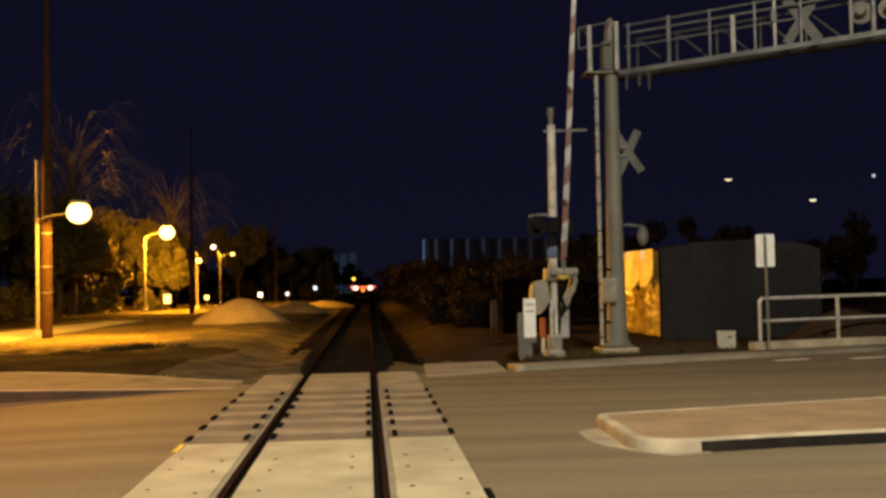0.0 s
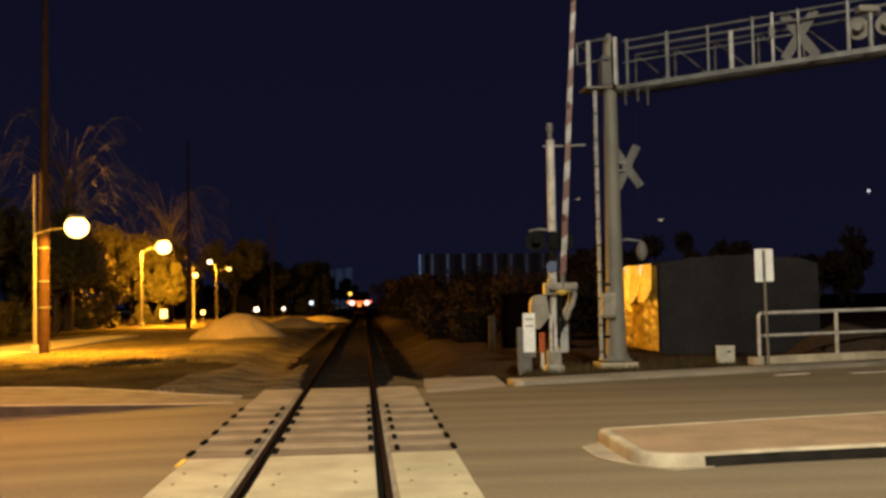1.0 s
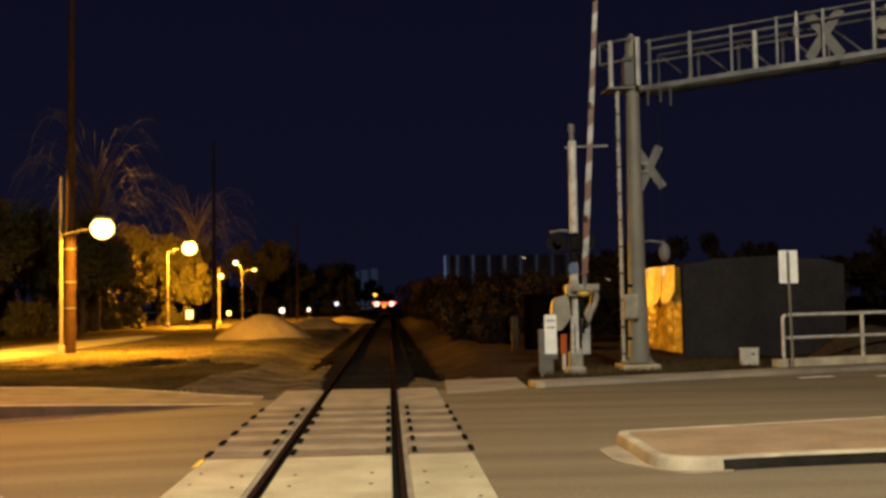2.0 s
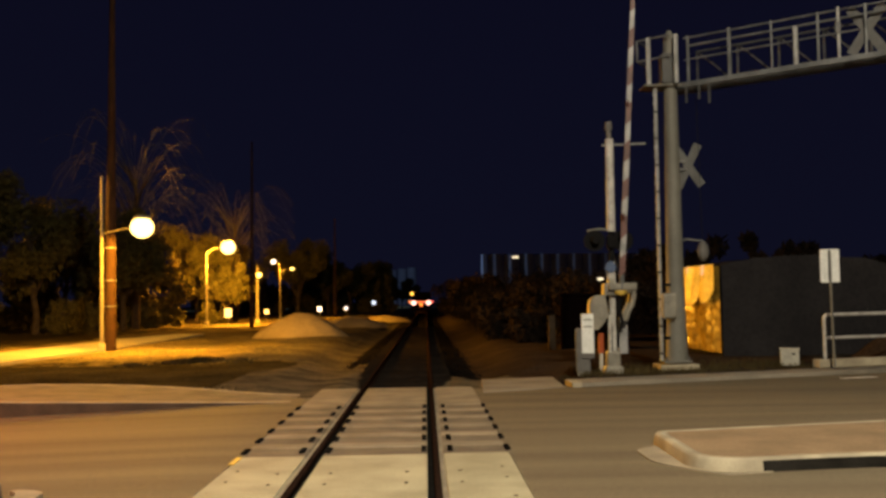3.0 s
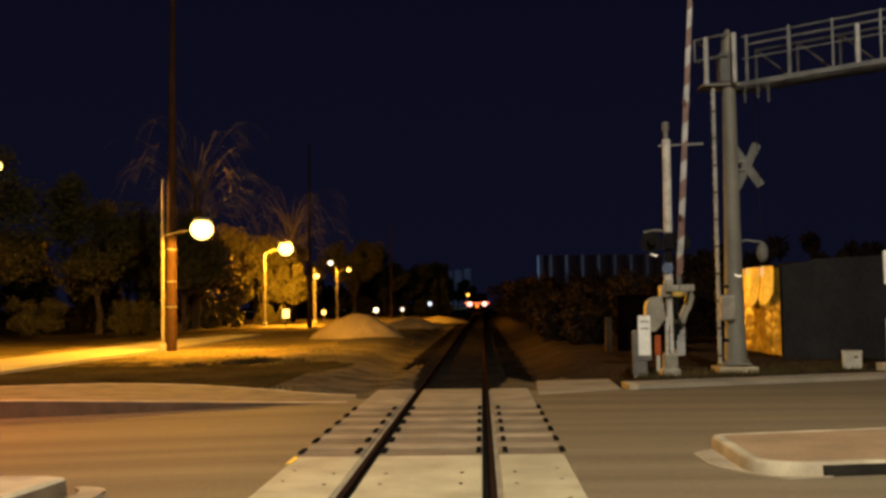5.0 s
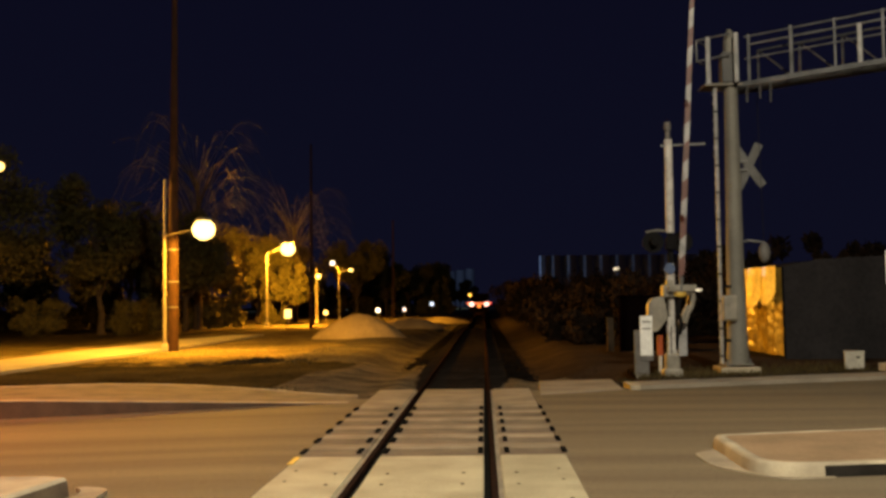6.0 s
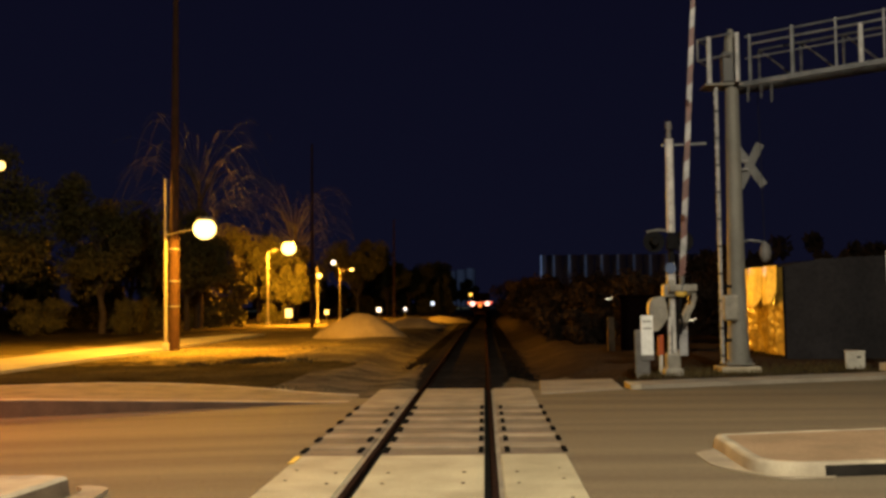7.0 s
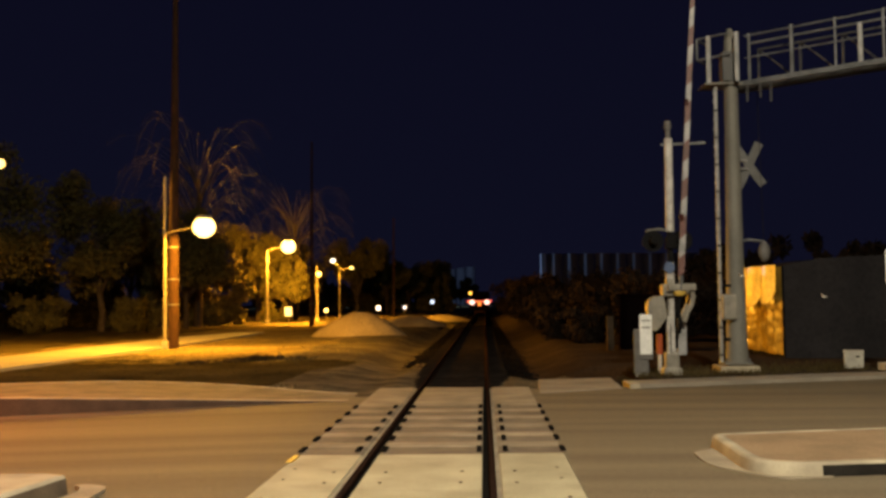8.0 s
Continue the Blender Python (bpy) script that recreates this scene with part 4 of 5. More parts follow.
def stack():
    """A long stack under a grey tarpaulin; its open end is closed by straw-coloured sheeting."""
    th = root("covered_stack", (9.53, 31.16, 0.10), "storage stack under grey tarpaulin, its end hung with straw-coloured sheeting", "covered stack")
    W, D, H = 5.0, 4.1, 2.72
    b = bm()
    n = 14
    prof = [(W * i / n, H + 0.28 * math.sin(math.pi * min(1, i / n * 1.0)) ** 0.8) for i in range(n + 1)]
    cols = []
    for j in range(9):
        y = D * j / 8
        row = [b.verts.new((0 - 0.055 * j / 8 * 4.1, y, 0))] + [b.verts.new((x - 0.26 * y / 4.1 + 0.04 * noise.noise(Vector((x, y, 1))), y, z + 0.05 * noise.noise(Vector((x * 1.5, y * 1.5, 4))))) for x, z in prof] + [b.verts.new((W - 0.06 * y, y, 0))]
        cols.append(row)
    k = len(cols[0])
    for j in range(8):
        for i in range(k - 1):
            b.faces.new((cols[j][i], cols[j][i + 1], cols[j + 1][i + 1], cols[j + 1][i])).smooth = i not in (0, k - 2)
    b.faces.new(cols[0][::-1])
    b.faces.new(cols[-1])
    bmesh.ops.recalc_face_normals(b, faces=b.faces[:])
    part("tarpaulin", b, M["tarp_grey"], th, "dark grey tarpaulin cover")
    # crumpled sheeting over the end that faces the lamps
    b = bm()
    ny, nz = 78, 60
    g = []
    for j in range(nz + 1):
        row = []
        for i in range(ny + 1):
            y, z = D * i / ny, 0.10 + (H - 0.12) * j / nz
            if j == 0:
                z += 0.12 * (i / ny) + 0.04 * noise.noise(Vector((y * 2, 0, 3)))
            f = 0.07 * noise.noise(Vector((y * 1.6, z * 0.8, 2))) + 0.05 * noise.noise(Vector((y * 2.4, z * 5.0, 5))) + 0.022 * noise.noise(Vector((y * 13, z * 15, 6))) + 0.035 * noise.noise(Vector((y * 9, z * 9, 8)))
            row.append(b.verts.new((-0.06 - 0.063 * y - (f + 0.10) * min(1, 0.15 + y * 2), y - 0.02, z)))
        g.append(row)
    for j in range(nz):
        for i in range(ny):
            b.faces.new((g[j][i], g[j + 1][i], g[j + 1][i + 1], g[j][i + 1])).smooth = True
    part("end_sheet", b, M["sheet"], th, "crumpled straw-coloured end sheeting")
    # three flaps hanging from the top
    for y0, y1, drop in ((-0.02, 1.18, 1.12), (1.24, 2.62, 1.22), (2.68, 4.08, 0.98)):
        b = bm()
        g = []
        for j in range(13):
            row = []
            for i in range(13):
                p, q = i / 12, j / 12
                low = H - drop * (1 - 0.34 * abs(2 * p - 1) ** 3)
                y, z = y0 + (y1 - y0) * p, low + (H + 0.04 - low) * q
                f = 0.20 * math.sin(math.pi * p) ** 0.7 * (1 - q * 0.6) + 0.05 * noise.noise(Vector((y * 3, z * 1.2, 11)))
                row.append(b.verts.new((-0.24 - 0.063 * y - f, y, z)))
            g.append(row)
        for j in range(12):
            for i in range(12):
                b.faces.new((g[j][i], g[j + 1][i], g[j + 1][i + 1], g[j][i + 1])).smooth = True
        part("flap", b, M["flap"], th, "pale hanging flap of sheeting")


stack()


# ---------------------------------------------------------------- path side
def street_lamp(at, height, arm, bowl, mat, label, group, r=0.075, tall=0.0):
    th = root("street_lamp", at, label, "street lamp", group)
    b = bm()
    rod(b, (0, 0, 0), (0, 0, height + tall), r, r * 0.7, 12)
    part("pole", b, M["lamp_steel"], th, "", True)
    b = bm()
    box(b, (0, 0, 0.18), (r * 3.4, r * 3.4, 0.36), 0.03)
    part("base", b, M["kerb"], th)
    d = Vector((arm[0], arm[1], 0))
    tip = Vector((0, 0, height)) + d + Vector((0, 0, arm[2]))
    b = bm()
    tube(b, [Vector((0, 0, height - 0.05)), Vector((0, 0, height)) + d * 0.4 + Vector((0, 0, arm[2] * 0.75)), tip], r * 0.42)
    part("arm", b, M["lamp_steel"], th)
    b = bm()
    ball(b, tip + Vector((0, 0, bowl * 0.78)), (bowl * 0.75, bowl * 0.6, bowl * 0.22))
    hd = part("head", b, M["lamp_steel"], th, "", True)
    b = bm()
    ball(b, tip - Vector((0, 0, bowl * 0.05)), (bowl * 0.95, bowl * 0.95, bowl * 0.88), 3)
    bw = part("bowl", b, mat, hd, "glowing amber glass bowl", True)
    bw.visible_shadow = False
    return th


def second_arm(th, height, arm, bowl, mat):
    """A smaller head on the other side of a lamp's pole."""
    tip = Vector((arm[0], arm[1], height + arm[2]))
    b = bm()
    tube(b, [Vector((0, 0, height - 0.2)), Vector((arm[0] * 0.4, arm[1] * 0.4, height + arm[2] * 0.8)), tip], 0.045)
    part("arm", b, M["lamp_steel"], th)
    b = bm()
    ball(b, tip + Vector((0, 0, bowl * 0.7)), (bowl * 0.9, bowl * 0.6, bowl * 0.25))
    hd = part("head", b, M["lamp_steel"], th, "", True)
    b = bm()
    ball(b, tip, (bowl, bowl, bowl * 0.8))
    part("bowl", b, mat, hd, "small glowing amber bowl", True).visible_shadow = False


GRP = "street lamps along the path"
street_lamp((-13.10, 44.7, 0.0), 5.05, (2.33, -2.3, 0.06), 0.49, M["sodium_bowl"], "lit sodium street lamp on a slim pole beside the footpath", GRP, 0.076, 2.43)
street_lamp((-20.4, 101, 0.05), 7.1, (2.1, 0, 0.40), 0.74, M["sodium_bowl"], "lit sodium street lamp farther along the footpath", GRP, 0.11)
twin = street_lamp((-18.3, 137, 0.05), 6.5, (-0.85, 0, 1.05), 0.34, M["mercury_small"], "distant street lamp with a pale bulb and an amber one", GRP, 0.10)
second_arm(twin, 6.3, (1.62, 0, 0.25), 0.27, M["sodium_small"])
street_lamp((-16.95, 110, 0.05), 4.9, (0.22, -0.1, 0.12), 0.30, M["sodium_small"], "slim amber-lit pole with a small lamp below its top", GRP, 0.13, 1.0)
street_lamp((-22.2, 45, 0.05), 7.9, (1.6, 0, 0.3), 0.26, M["sodium_small"], "lit amber street lamp at the bend of the footpath", GRP, 0.11)
street_lamp((-19.6, 14.4, 0.0), 8.3, (3.1, -0.4, 0.4), 0.25, M["sodium_small"], "sodium street lamp beside the road", GRP, 0.11)
street_lamp((8.5, -4.6, 0.0), 17.7, (-3.1, 0.6, 0.4), 0.25, M["mercury_small"], "tall street lamp mast beside the near road edge", GRP, 0.12)


def utility_pole(at, h, r, label):
    th = root("utility_pole", at, label, "utility pole", "utility poles")
    b = bm()
    lathe(b, [(0.006 * k, h * k / 16, r * (1 - 0.036 * k)) for k in range(17)])
    part("pole", b, M["pole_wood"], th, "brown treated wood", True)
    for z in (3.0, 4.4, 1.9):
        b = bm()
        rod(b, (0, 0, z), (0, 0, z + 0.05), r * 1.03, r * 1.03, 14)
        part("band", b, M["galv"], th)
    return th


utility_pole((-12.83, 45.0, 0.0), 16.2, 0.258, "tall brown wooden utility pole beside a street lamp")
utility_pole((-13.9, 88.0, 0.0), 15.7, 0.185, "brown wooden utility pole beside the footpath")
utility_pole((-13.15, 160, 0.0), 15.0, 0.24, "far wooden utility pole in the dark")


def mound(at, rx, ry, h, label, seed):
    b = bm()
    heap(b, rx, ry, h, 48, seed)
    o = link("gravel_mound", b, M["gravel"])
    o.matrix_world = pose(*at)
    tagged(o, label, "gravel mound", "gravel mounds")


mound((-6.4, 59.6, -0.05), 2.8, 2.4, 1.46, "heap of fine gravel beside the track", 1)
mound((-5.3, 84, -0.05), 3.0, 2.5, 0.95, "lower heap of gravel farther along the track", 2)
mound((-3.8, 112, -0.1), 3.2, 3.0, 0.7, "low far heap of gravel beside the track", 3)


def small_sign(x, y, z, w, mat, label, h=None):
    th = root("path_marker", (x, y, 0.02), label, "marker sign", "markers along the path")
    b = bm()
    rod(b, (0, 0, 0), (0, 0, z + 0.2), 0.04, 0.04, 8)
    part("post", b, M["lamp_steel"], th)
    b = bm()
    box(b, (0, -0.05, z), (w, 0.03, h or w), 0.01)
    part("plate", b, mat, th)


small_sign(-17.2, 95, 1.22, 0.62, M["sodium_small"], "small lit panel beside the footpath", 0.78)
small_sign(-17.5, 120, 1.13, 0.45, M["sodium_small"], "small far lit panel beside the footpath")
small_sign(-14.5, 150, 1.2, 0.60, M["mercury_small"], "far pale lit panel")
small_sign(-10.7, 150, 1.25, 0.45, M["white_small"], "far bluish white lit panel")
small_sign(-9.2, 200, 2.05, 0.7, M["white_small"], "far small bluish lit panel")


# ---------------------------------------------------------------- plants
def leaves(centres, count, size, seed):
    rnd = random.Random(seed)
    vs, fs = [], []
    for k in range(count):
        c, r = rnd.choice(centres)
        while True:
            p = Vector((rnd.uniform(-1, 1), rnd.uniform(-1, 1), rnd.uniform(-1, 1)))
            if 0.15 < p.length < 1:
                break
        p = p * (0.35 + 0.65 * p.length) * r
        m = pose(*(c + p), *(rnd.uniform(0, 360) for _ in range(3)))
        s = size * rnd.uniform(0.6, 1.4)
        n = len(vs)
        vs += [m @ Vector(q) for q in ((-s, 0, 0), (0, -s * 0.5, s * 0.12), (s, 0, 0), (0, s * 0.5, s * 0.12))]
        fs.append((n, n + 1, n + 2, n + 3))
    return vs, fs


def tree(at, h, spread, seed, label, mat, count=2600, size=0.22, bare=0.28):
    rnd = random.Random(seed)
    th = root("tree", at, label, "tree", "trees", rz=rnd.uniform(0, 360))
    b = bm()
    pts = [Vector((0, 0, 0))]
    for k in range(1, 6):
        pts.append(Vector((rnd.uniform(-1, 1) * 0.10 * k, rnd.uniform(-1, 1) * 0.10 * k, h * 0.62 * k / 5)))
    r = h * 0.026
    for k, (p, q) in enumerate(zip(pts, pts[1:])):
        rod(b, p, q, r * (1 - 0.15 * k), r * (1 - 0.15 * (k + 1)), 9)
    part("trunk", b, M["bark"], th)
    cents = []
    for k in range(9):
        a = k * 2.4 + rnd.uniform(-0.4, 0.4)
        p = pts[2 + k % 4]
        e = Vector((math.cos(a) * spread * rnd.uniform(0.4, 0.95), math.sin(a) * spread * rnd.uniform(0.4, 0.95), h * rnd.uniform(bare + 0.1, 0.93)))
        b = bm()
        mid = p.lerp(e, 0.5) + Vector((0, 0, 0.2))
        rod(b, p, mid, r * 0.42, r * 0.28, 6)
        rod(b, mid, e, r * 0.28, r * 0.10, 6)
        part("limb", b, M["bark"], th)
        for w in (0.6, 0.85, 1.05):
            cents.append((p.lerp(e, w) + Vector((rnd.uniform(-0.5, 0.5), rnd.uniform(-0.5, 0.5), rnd.uniform(-0.3, 0.5))), h * rnd.uniform(0.09, 0.17)))
    vs, fs = leaves(cents, count, size, seed)
    me = bpy.data.meshes.new("crown")
    me.from_pydata(vs, [], fs)
    me.materials.append(mat)
    o = new("crown", me)
    o.parent = th
    return th


def bush(at, w, h, seed, label, mat, count=1500, size=0.13):
    rnd = random.Random(seed)
    th = root("bush", at, label, "bush", "brush beside the track", rz=rnd.uniform(0, 360))
    cents = []
    b = bm()
    for k in range(11):
        a = rnd.uniform(0, 6.28)
        e = Vector((math.cos(a) * w * rnd.uniform(0.2, 0.9), math.sin(a) * w * rnd.uniform(0.2, 0.9), h * rnd.uniform(0.35, 0.9)))
        rod(b, (e.x * 0.15, e.y * 0.15, 0), e, 0.03, 0.01, 5)
        cents.append((e, h * rnd.uniform(0.16, 0.3)))
        cents.append((Vector((e.x * 0.8, e.y * 0.8, e.z * 0.45)), h * 0.25))
    part("stems", b, M["bark"], th)
    vs, fs = leaves(cents, count, size, seed)
    me = bpy.data.meshes.new("foliage")
    me.from_pydata(vs, [], fs)
    me.materials.append(mat)
    o = new("foliage", me)
    o.parent = th
    return th


TL = "leafy tree lit dimly amber by the street lamps"
for i, (x, y, h, s) in enumerate(((-33, 70, 12.5, 4.6), (-27.5, 76, 11.0, 4.2), (-40, 64, 13, 5), (-23.5, 84, 10, 3.8), (-31, 92, 12, 4.6), (-47, 78, 14, 5.2), (-20.7, 113, 6.4, 2.3), (-25, 118, 10.5, 4.2), (-19.5, 165, 12, 5), (-14.5, 210, 12, 5), (-27, 150, 11, 5), (-9.5, 230, 10, 4), (-6, 300, 9, 5), (-17, 190, 11, 4.5))):
    tree((x, y, 0), h, s, 40 + i, TL if i < 8 else "dark distant tree beside the railway", M["leaf"], 11000, 0.105 + 0.0007 * y)
for i, (x, y, w, h) in enumerate(((-24.5, 74, 2.6, 2.4), (-31, 72, 3, 2.6), (-27, 87, 2.4, 2.4), (-44, 60, 3, 3.0), (-21.4, 112, 2.0, 2.2), (-24, 96, 2.5, 3.0))):
    bush((x, y, 0), w, h, 300 + i, "dense shrub in front of the trees", M["leaf"], 4200, 0.105)
for i, (x, y, w, h) in enumerate(((4.8, 58, 1.7, 2.5), (7.0, 52, 2.0, 3.2), (5.8, 66, 2.2, 3.4), (8.3, 46, 2.0, 3.3), (9.6, 55, 2.6, 4.0), (4.6, 76, 2.0, 3.2), (7.5, 72, 2.8, 4.4), (5.0, 92, 2.6, 4.2), (9.0, 85, 3.4, 5.2), (12.5, 46, 2.8, 3.6), (6.0, 115, 3.4, 5.2), (5.4, 150, 3.5, 5.6), (8.5, 190, 5, 7.0), (5.2, 44, 1.2, 1.7), (16, 44, 2.8, 3.4), (4.4, 49, 1.2, 1.6), (13, 62, 3.2, 4.2), (17, 52, 3, 4.0))):
    bush((x, y, 0.05), w, h * 0.86, 400 + i, "dark brown brush thicket beside the track", M["bush"], 4200, 0.075 + 0.0009 * y)
tree((15.5, 62, 0), 5.2, 3.4, 91, "dark tree behind the covered stack", M["bush"], 2600, 0.28)
tree((22.5, 58, 0), 5.0, 3.6, 92, "dark tree behind the covered stack", M["bush"], 2600, 0.28)
tree((29, 64, 0), 5.2, 3.6, 93, "dark tree behind the covered stack", M["bush"], 2600, 0.28)


def bare_tree(at, h, reach, count, seed, label):
    """A tall bare tree whose long thin twigs arch outwards and droop."""
    rnd = random.Random(seed)
    th = root("tree", at, label, "tree", "trees")
    b = bm()
    lathe(b, [(0.12 * math.sin(k), h * 0.66 * k / 8, h * 0.020 * (1 - 0.09 * k)) for k in range(9)], 10)
    part("trunk", b, M["bark"], th, "", True)
    vs, fs = [], []

    def strand(pts, r0, r1):
        n, k0 = len(pts), len(vs)
        for k, p in enumerate(pts):
            r = r0 + (r1 - r0) * k / (n - 1)
            vs.extend(p + Vector((r * math.cos(a), r * math.sin(a), 0.3 * r * math.sin(2 * a))) for a in (0.3, 2.4, 4.5))
        for k in range(n - 1):
            for a in range(3):
                c = (a + 1) % 3
                fs.append((k0 + 3 * k + a, k0 + 3 * k + c, k0 + 3 * k + 3 + c, k0 + 3 * k + 3 + a))

    for k in range(9):
        a = k * 2.4 + rnd.uniform(-0.3, 0.3)
        z0, out, up = h * rnd.uniform(0.30, 0.62), reach * rnd.uniform(0.3, 0.5), h * rnd.uniform(0.12, 0.30)
        line = [Vector((out * t * math.cos(a + 0.2 * t), out * t * math.sin(a + 0.2 * t), z0 + up * t * (1.7 - 0.8 * t))) for t in (0, 0.33, 0.66, 1)]
        b = bm()
        for m, (p, q) in enumerate(zip(line, line[1:])):
            rod(b, p, q, h * 0.0050 * (1 - 0.25 * m), h * 0.0050 * (0.75 - 0.25 * m), 6)
        part("limb", b, M["bark"], th)
    # long whips from trunk and limbs, spread over the whole crown
    for k in range(count):
        a, z0 = rnd.uniform(0, 6.283), h * rnd.uniform(0.25, 0.66)
        out, up, fall = reach * rnd.uniform(0.45, 1.05), h * rnd.uniform(0.10, 0.42), h * rnd.uniform(0.05, 0.30)
        bend = rnd.uniform(-0.5, 0.5)
        strand([Vector((out * u * math.cos(a + bend * u), out * u * math.sin(a + bend * u), z0 + up * math.sin(1.9 * u) - fall * u ** 3)) for u in (0, 0.15, 0.3, 0.45, 0.6, 0.75, 0.88, 1)], 0.022, 0.009)
    me = bpy.data.meshes.new("fine_growth")
    me.from_pydata(vs, [], fs)
    me.materials.append(M["twig"])
    o = new("fine_growth", me)
    o.parent = th
    o["label"] = "fine drooping bare twigs"


bare_tree((-24.2, 90, 0), 19.5, 7.6, 130, 71, "tall bare tree whose drooping twigs catch the lamplight")
bare_tree((-22.6, 128, 0), 17.5, 8.0, 120, 72, "bare tree with thin arching twigs above a street lamp")


def woods(name, x0, x1, y0, y1, h, count, seed, mat, label, size):
    """Far woods: a belt of leafy clumps with an uneven top."""
    rnd = random.Random(seed)
    cents = []
    n = int((x1 - x0) / 1.6)
    for k in range(n):
        x = x0 + (x1 - x0) * (k + rnd.random()) / n
        y = y0 + (y1 - y0) * rnd.random()
        t = h * (0.62 + 0.38 * noise.noise(Vector((x * 0.11, seed, 0))) + 0.18 * noise.noise(Vector((x * 0.5, seed, 2))))
        z = 0.4
        while z < t:
            r = rnd.uniform(0.9, 1.6)
            cents.append((Vector((x + rnd.uniform(-1, 1), y + rnd.uniform(-1, 1), z + r * 0.5)), r))
            z += r * 0.9
    vs, fs = leaves(cents, count, size, seed)
    me = bpy.data.meshes.new(name)
    me.from_pydata(vs, [], fs)
    me.materials.append(mat)
    tagged(new(name, me), label, "woods", kind="stuff")


woods("far_woods", -75, -22, 92, 104, 9.5, 30000, 21, M["leaf"], "dense dark belt of trees behind the footpath", 0.34)
woods("far_woods", -48, -6.5, 215, 240, 11.0, 22000, 22, M["leaf"], "dark distant trees along the railway", 0.7)
woods("far_woods", 6.5, 60, 130, 150, 6.0, 24000, 23, M["bush"], "dark distant brush along the railway", 0.5)


def grass_blades():
    rnd = random.Random(8)
    vs, fs, tone = [], [], []
    for _ in range(10000):
        x = rnd.uniform(-17, -2.9)
        y = 21.5 + 42 * rnd.random() ** 1.5
        if y < left_edge(x) + 0.1 or (-16.8 < x < -13.0) or (x > -5.5 and y > 35 and rnd.random() < 0.7) or (25 < y < 35 and rnd.random() < 0.8):
            continue
        z = land(x, y)
        h = rnd.uniform(0.03, 0.09) * (1.6 if y < 26 else 1)
        a = rnd.uniform(0, 6.28)
        dx, dy = math.cos(a) * 0.02, math.sin(a) * 0.02
        n = len(vs)
        vs += [(x - dx, y - dy, z - 0.02), (x + dx, y + dy, z - 0.02), (x + rnd.uniform(-0.06, 0.06), y + rnd.uniform(-0.06, 0.06), z + h)]
        fs.append((n, n + 1, n + 2))
        tone.append(1 if y < 34 + 3 * bump2(x, y, 0.4) else 0)
    me = bpy.data.meshes.new("grass_blades")
    me.from_pydata(vs, [], fs)
    me.materials.append(M["grass"])
    me.materials.append(M["weeds"])
    me.polygons.foreach_set("material_index", tone)
    tagged(new("grass_blades", me), "short dry grass and weeds along the verge", "grass", kind="stuff")
    # spilled gravel at the pavement's edge beside the track
    vs, fs = [], []
    tet = [(-1, -1, -0.6), (1, -1, -0.5), (0.2, 1, -0.6), (0, 0, 0.8)]
    for k in range(2300):
        x = -2.0 - 4.2 * rnd.random() ** 1.2 if k < 1100 else rnd.uniform(-22, -4)
        y = left_edge(x) + (abs(rnd.gauss(0, 0.7)) if k < 1100 else rnd.gauss(0.12, 0.12))
        s = rnd.uniform(0.012, 0.03)
        z = max(land(x, y), -0.02 if y < left_edge(x) else -1)
        if x > -2.35:
            z = max(z, -0.2)
        m = pose(x, y, z + s * 0.5, *(rnd.uniform(0, 360) for _ in range(3)))
        n = len(vs)
        vs += [m @ (Vector(p) * s) for p in tet]
        fs += [(n, n + 1, n + 3), (n + 1, n + 2, n + 3), (n + 2, n, n + 3), (n, n + 2, n + 1)]
    me = bpy.data.meshes.new("spilled_gravel")
    me.from_pydata(vs, [], fs)
    me.materials.append(M["gravel"])
    tagged(new("spilled_gravel", me), "pale gravel spilled beside the track", "gravel", kind="stuff")


grass_blades()


def verge_weeds():
    rnd = random.Random(19)
    vs, fs = [], []
    for _ in range(2600):
        x = rnd.uniform(3.9, 10.2)
        y = right_edge(x) + 1.15 + abs(rnd.gauss(0, 1.4))
        z = land(x, y)
        h = rnd.uniform(0.04, 0.16)
        a = rnd.uniform(0, 6.28)
        dx, dy = math.cos(a) * 0.016, math.sin(a) * 0.016
        n = len(vs)
        vs += [(x - dx, y - dy, z - 0.03), (x + dx, y + dy, z - 0.03), (x + rnd.uniform(-0.06, 0.06), y + rnd.uniform(-0.06, 0.06), z + h)]
        fs.append((n, n + 1, n + 2))
    me = bpy.data.meshes.new("verge_weeds")
    me.from_pydata(vs, [], fs)
    me.materials.append(M["weeds"])
    tagged(new("verge_weeds", me), "sparse dry weeds round the signal posts", "weeds", kind="stuff")


verge_weeds()


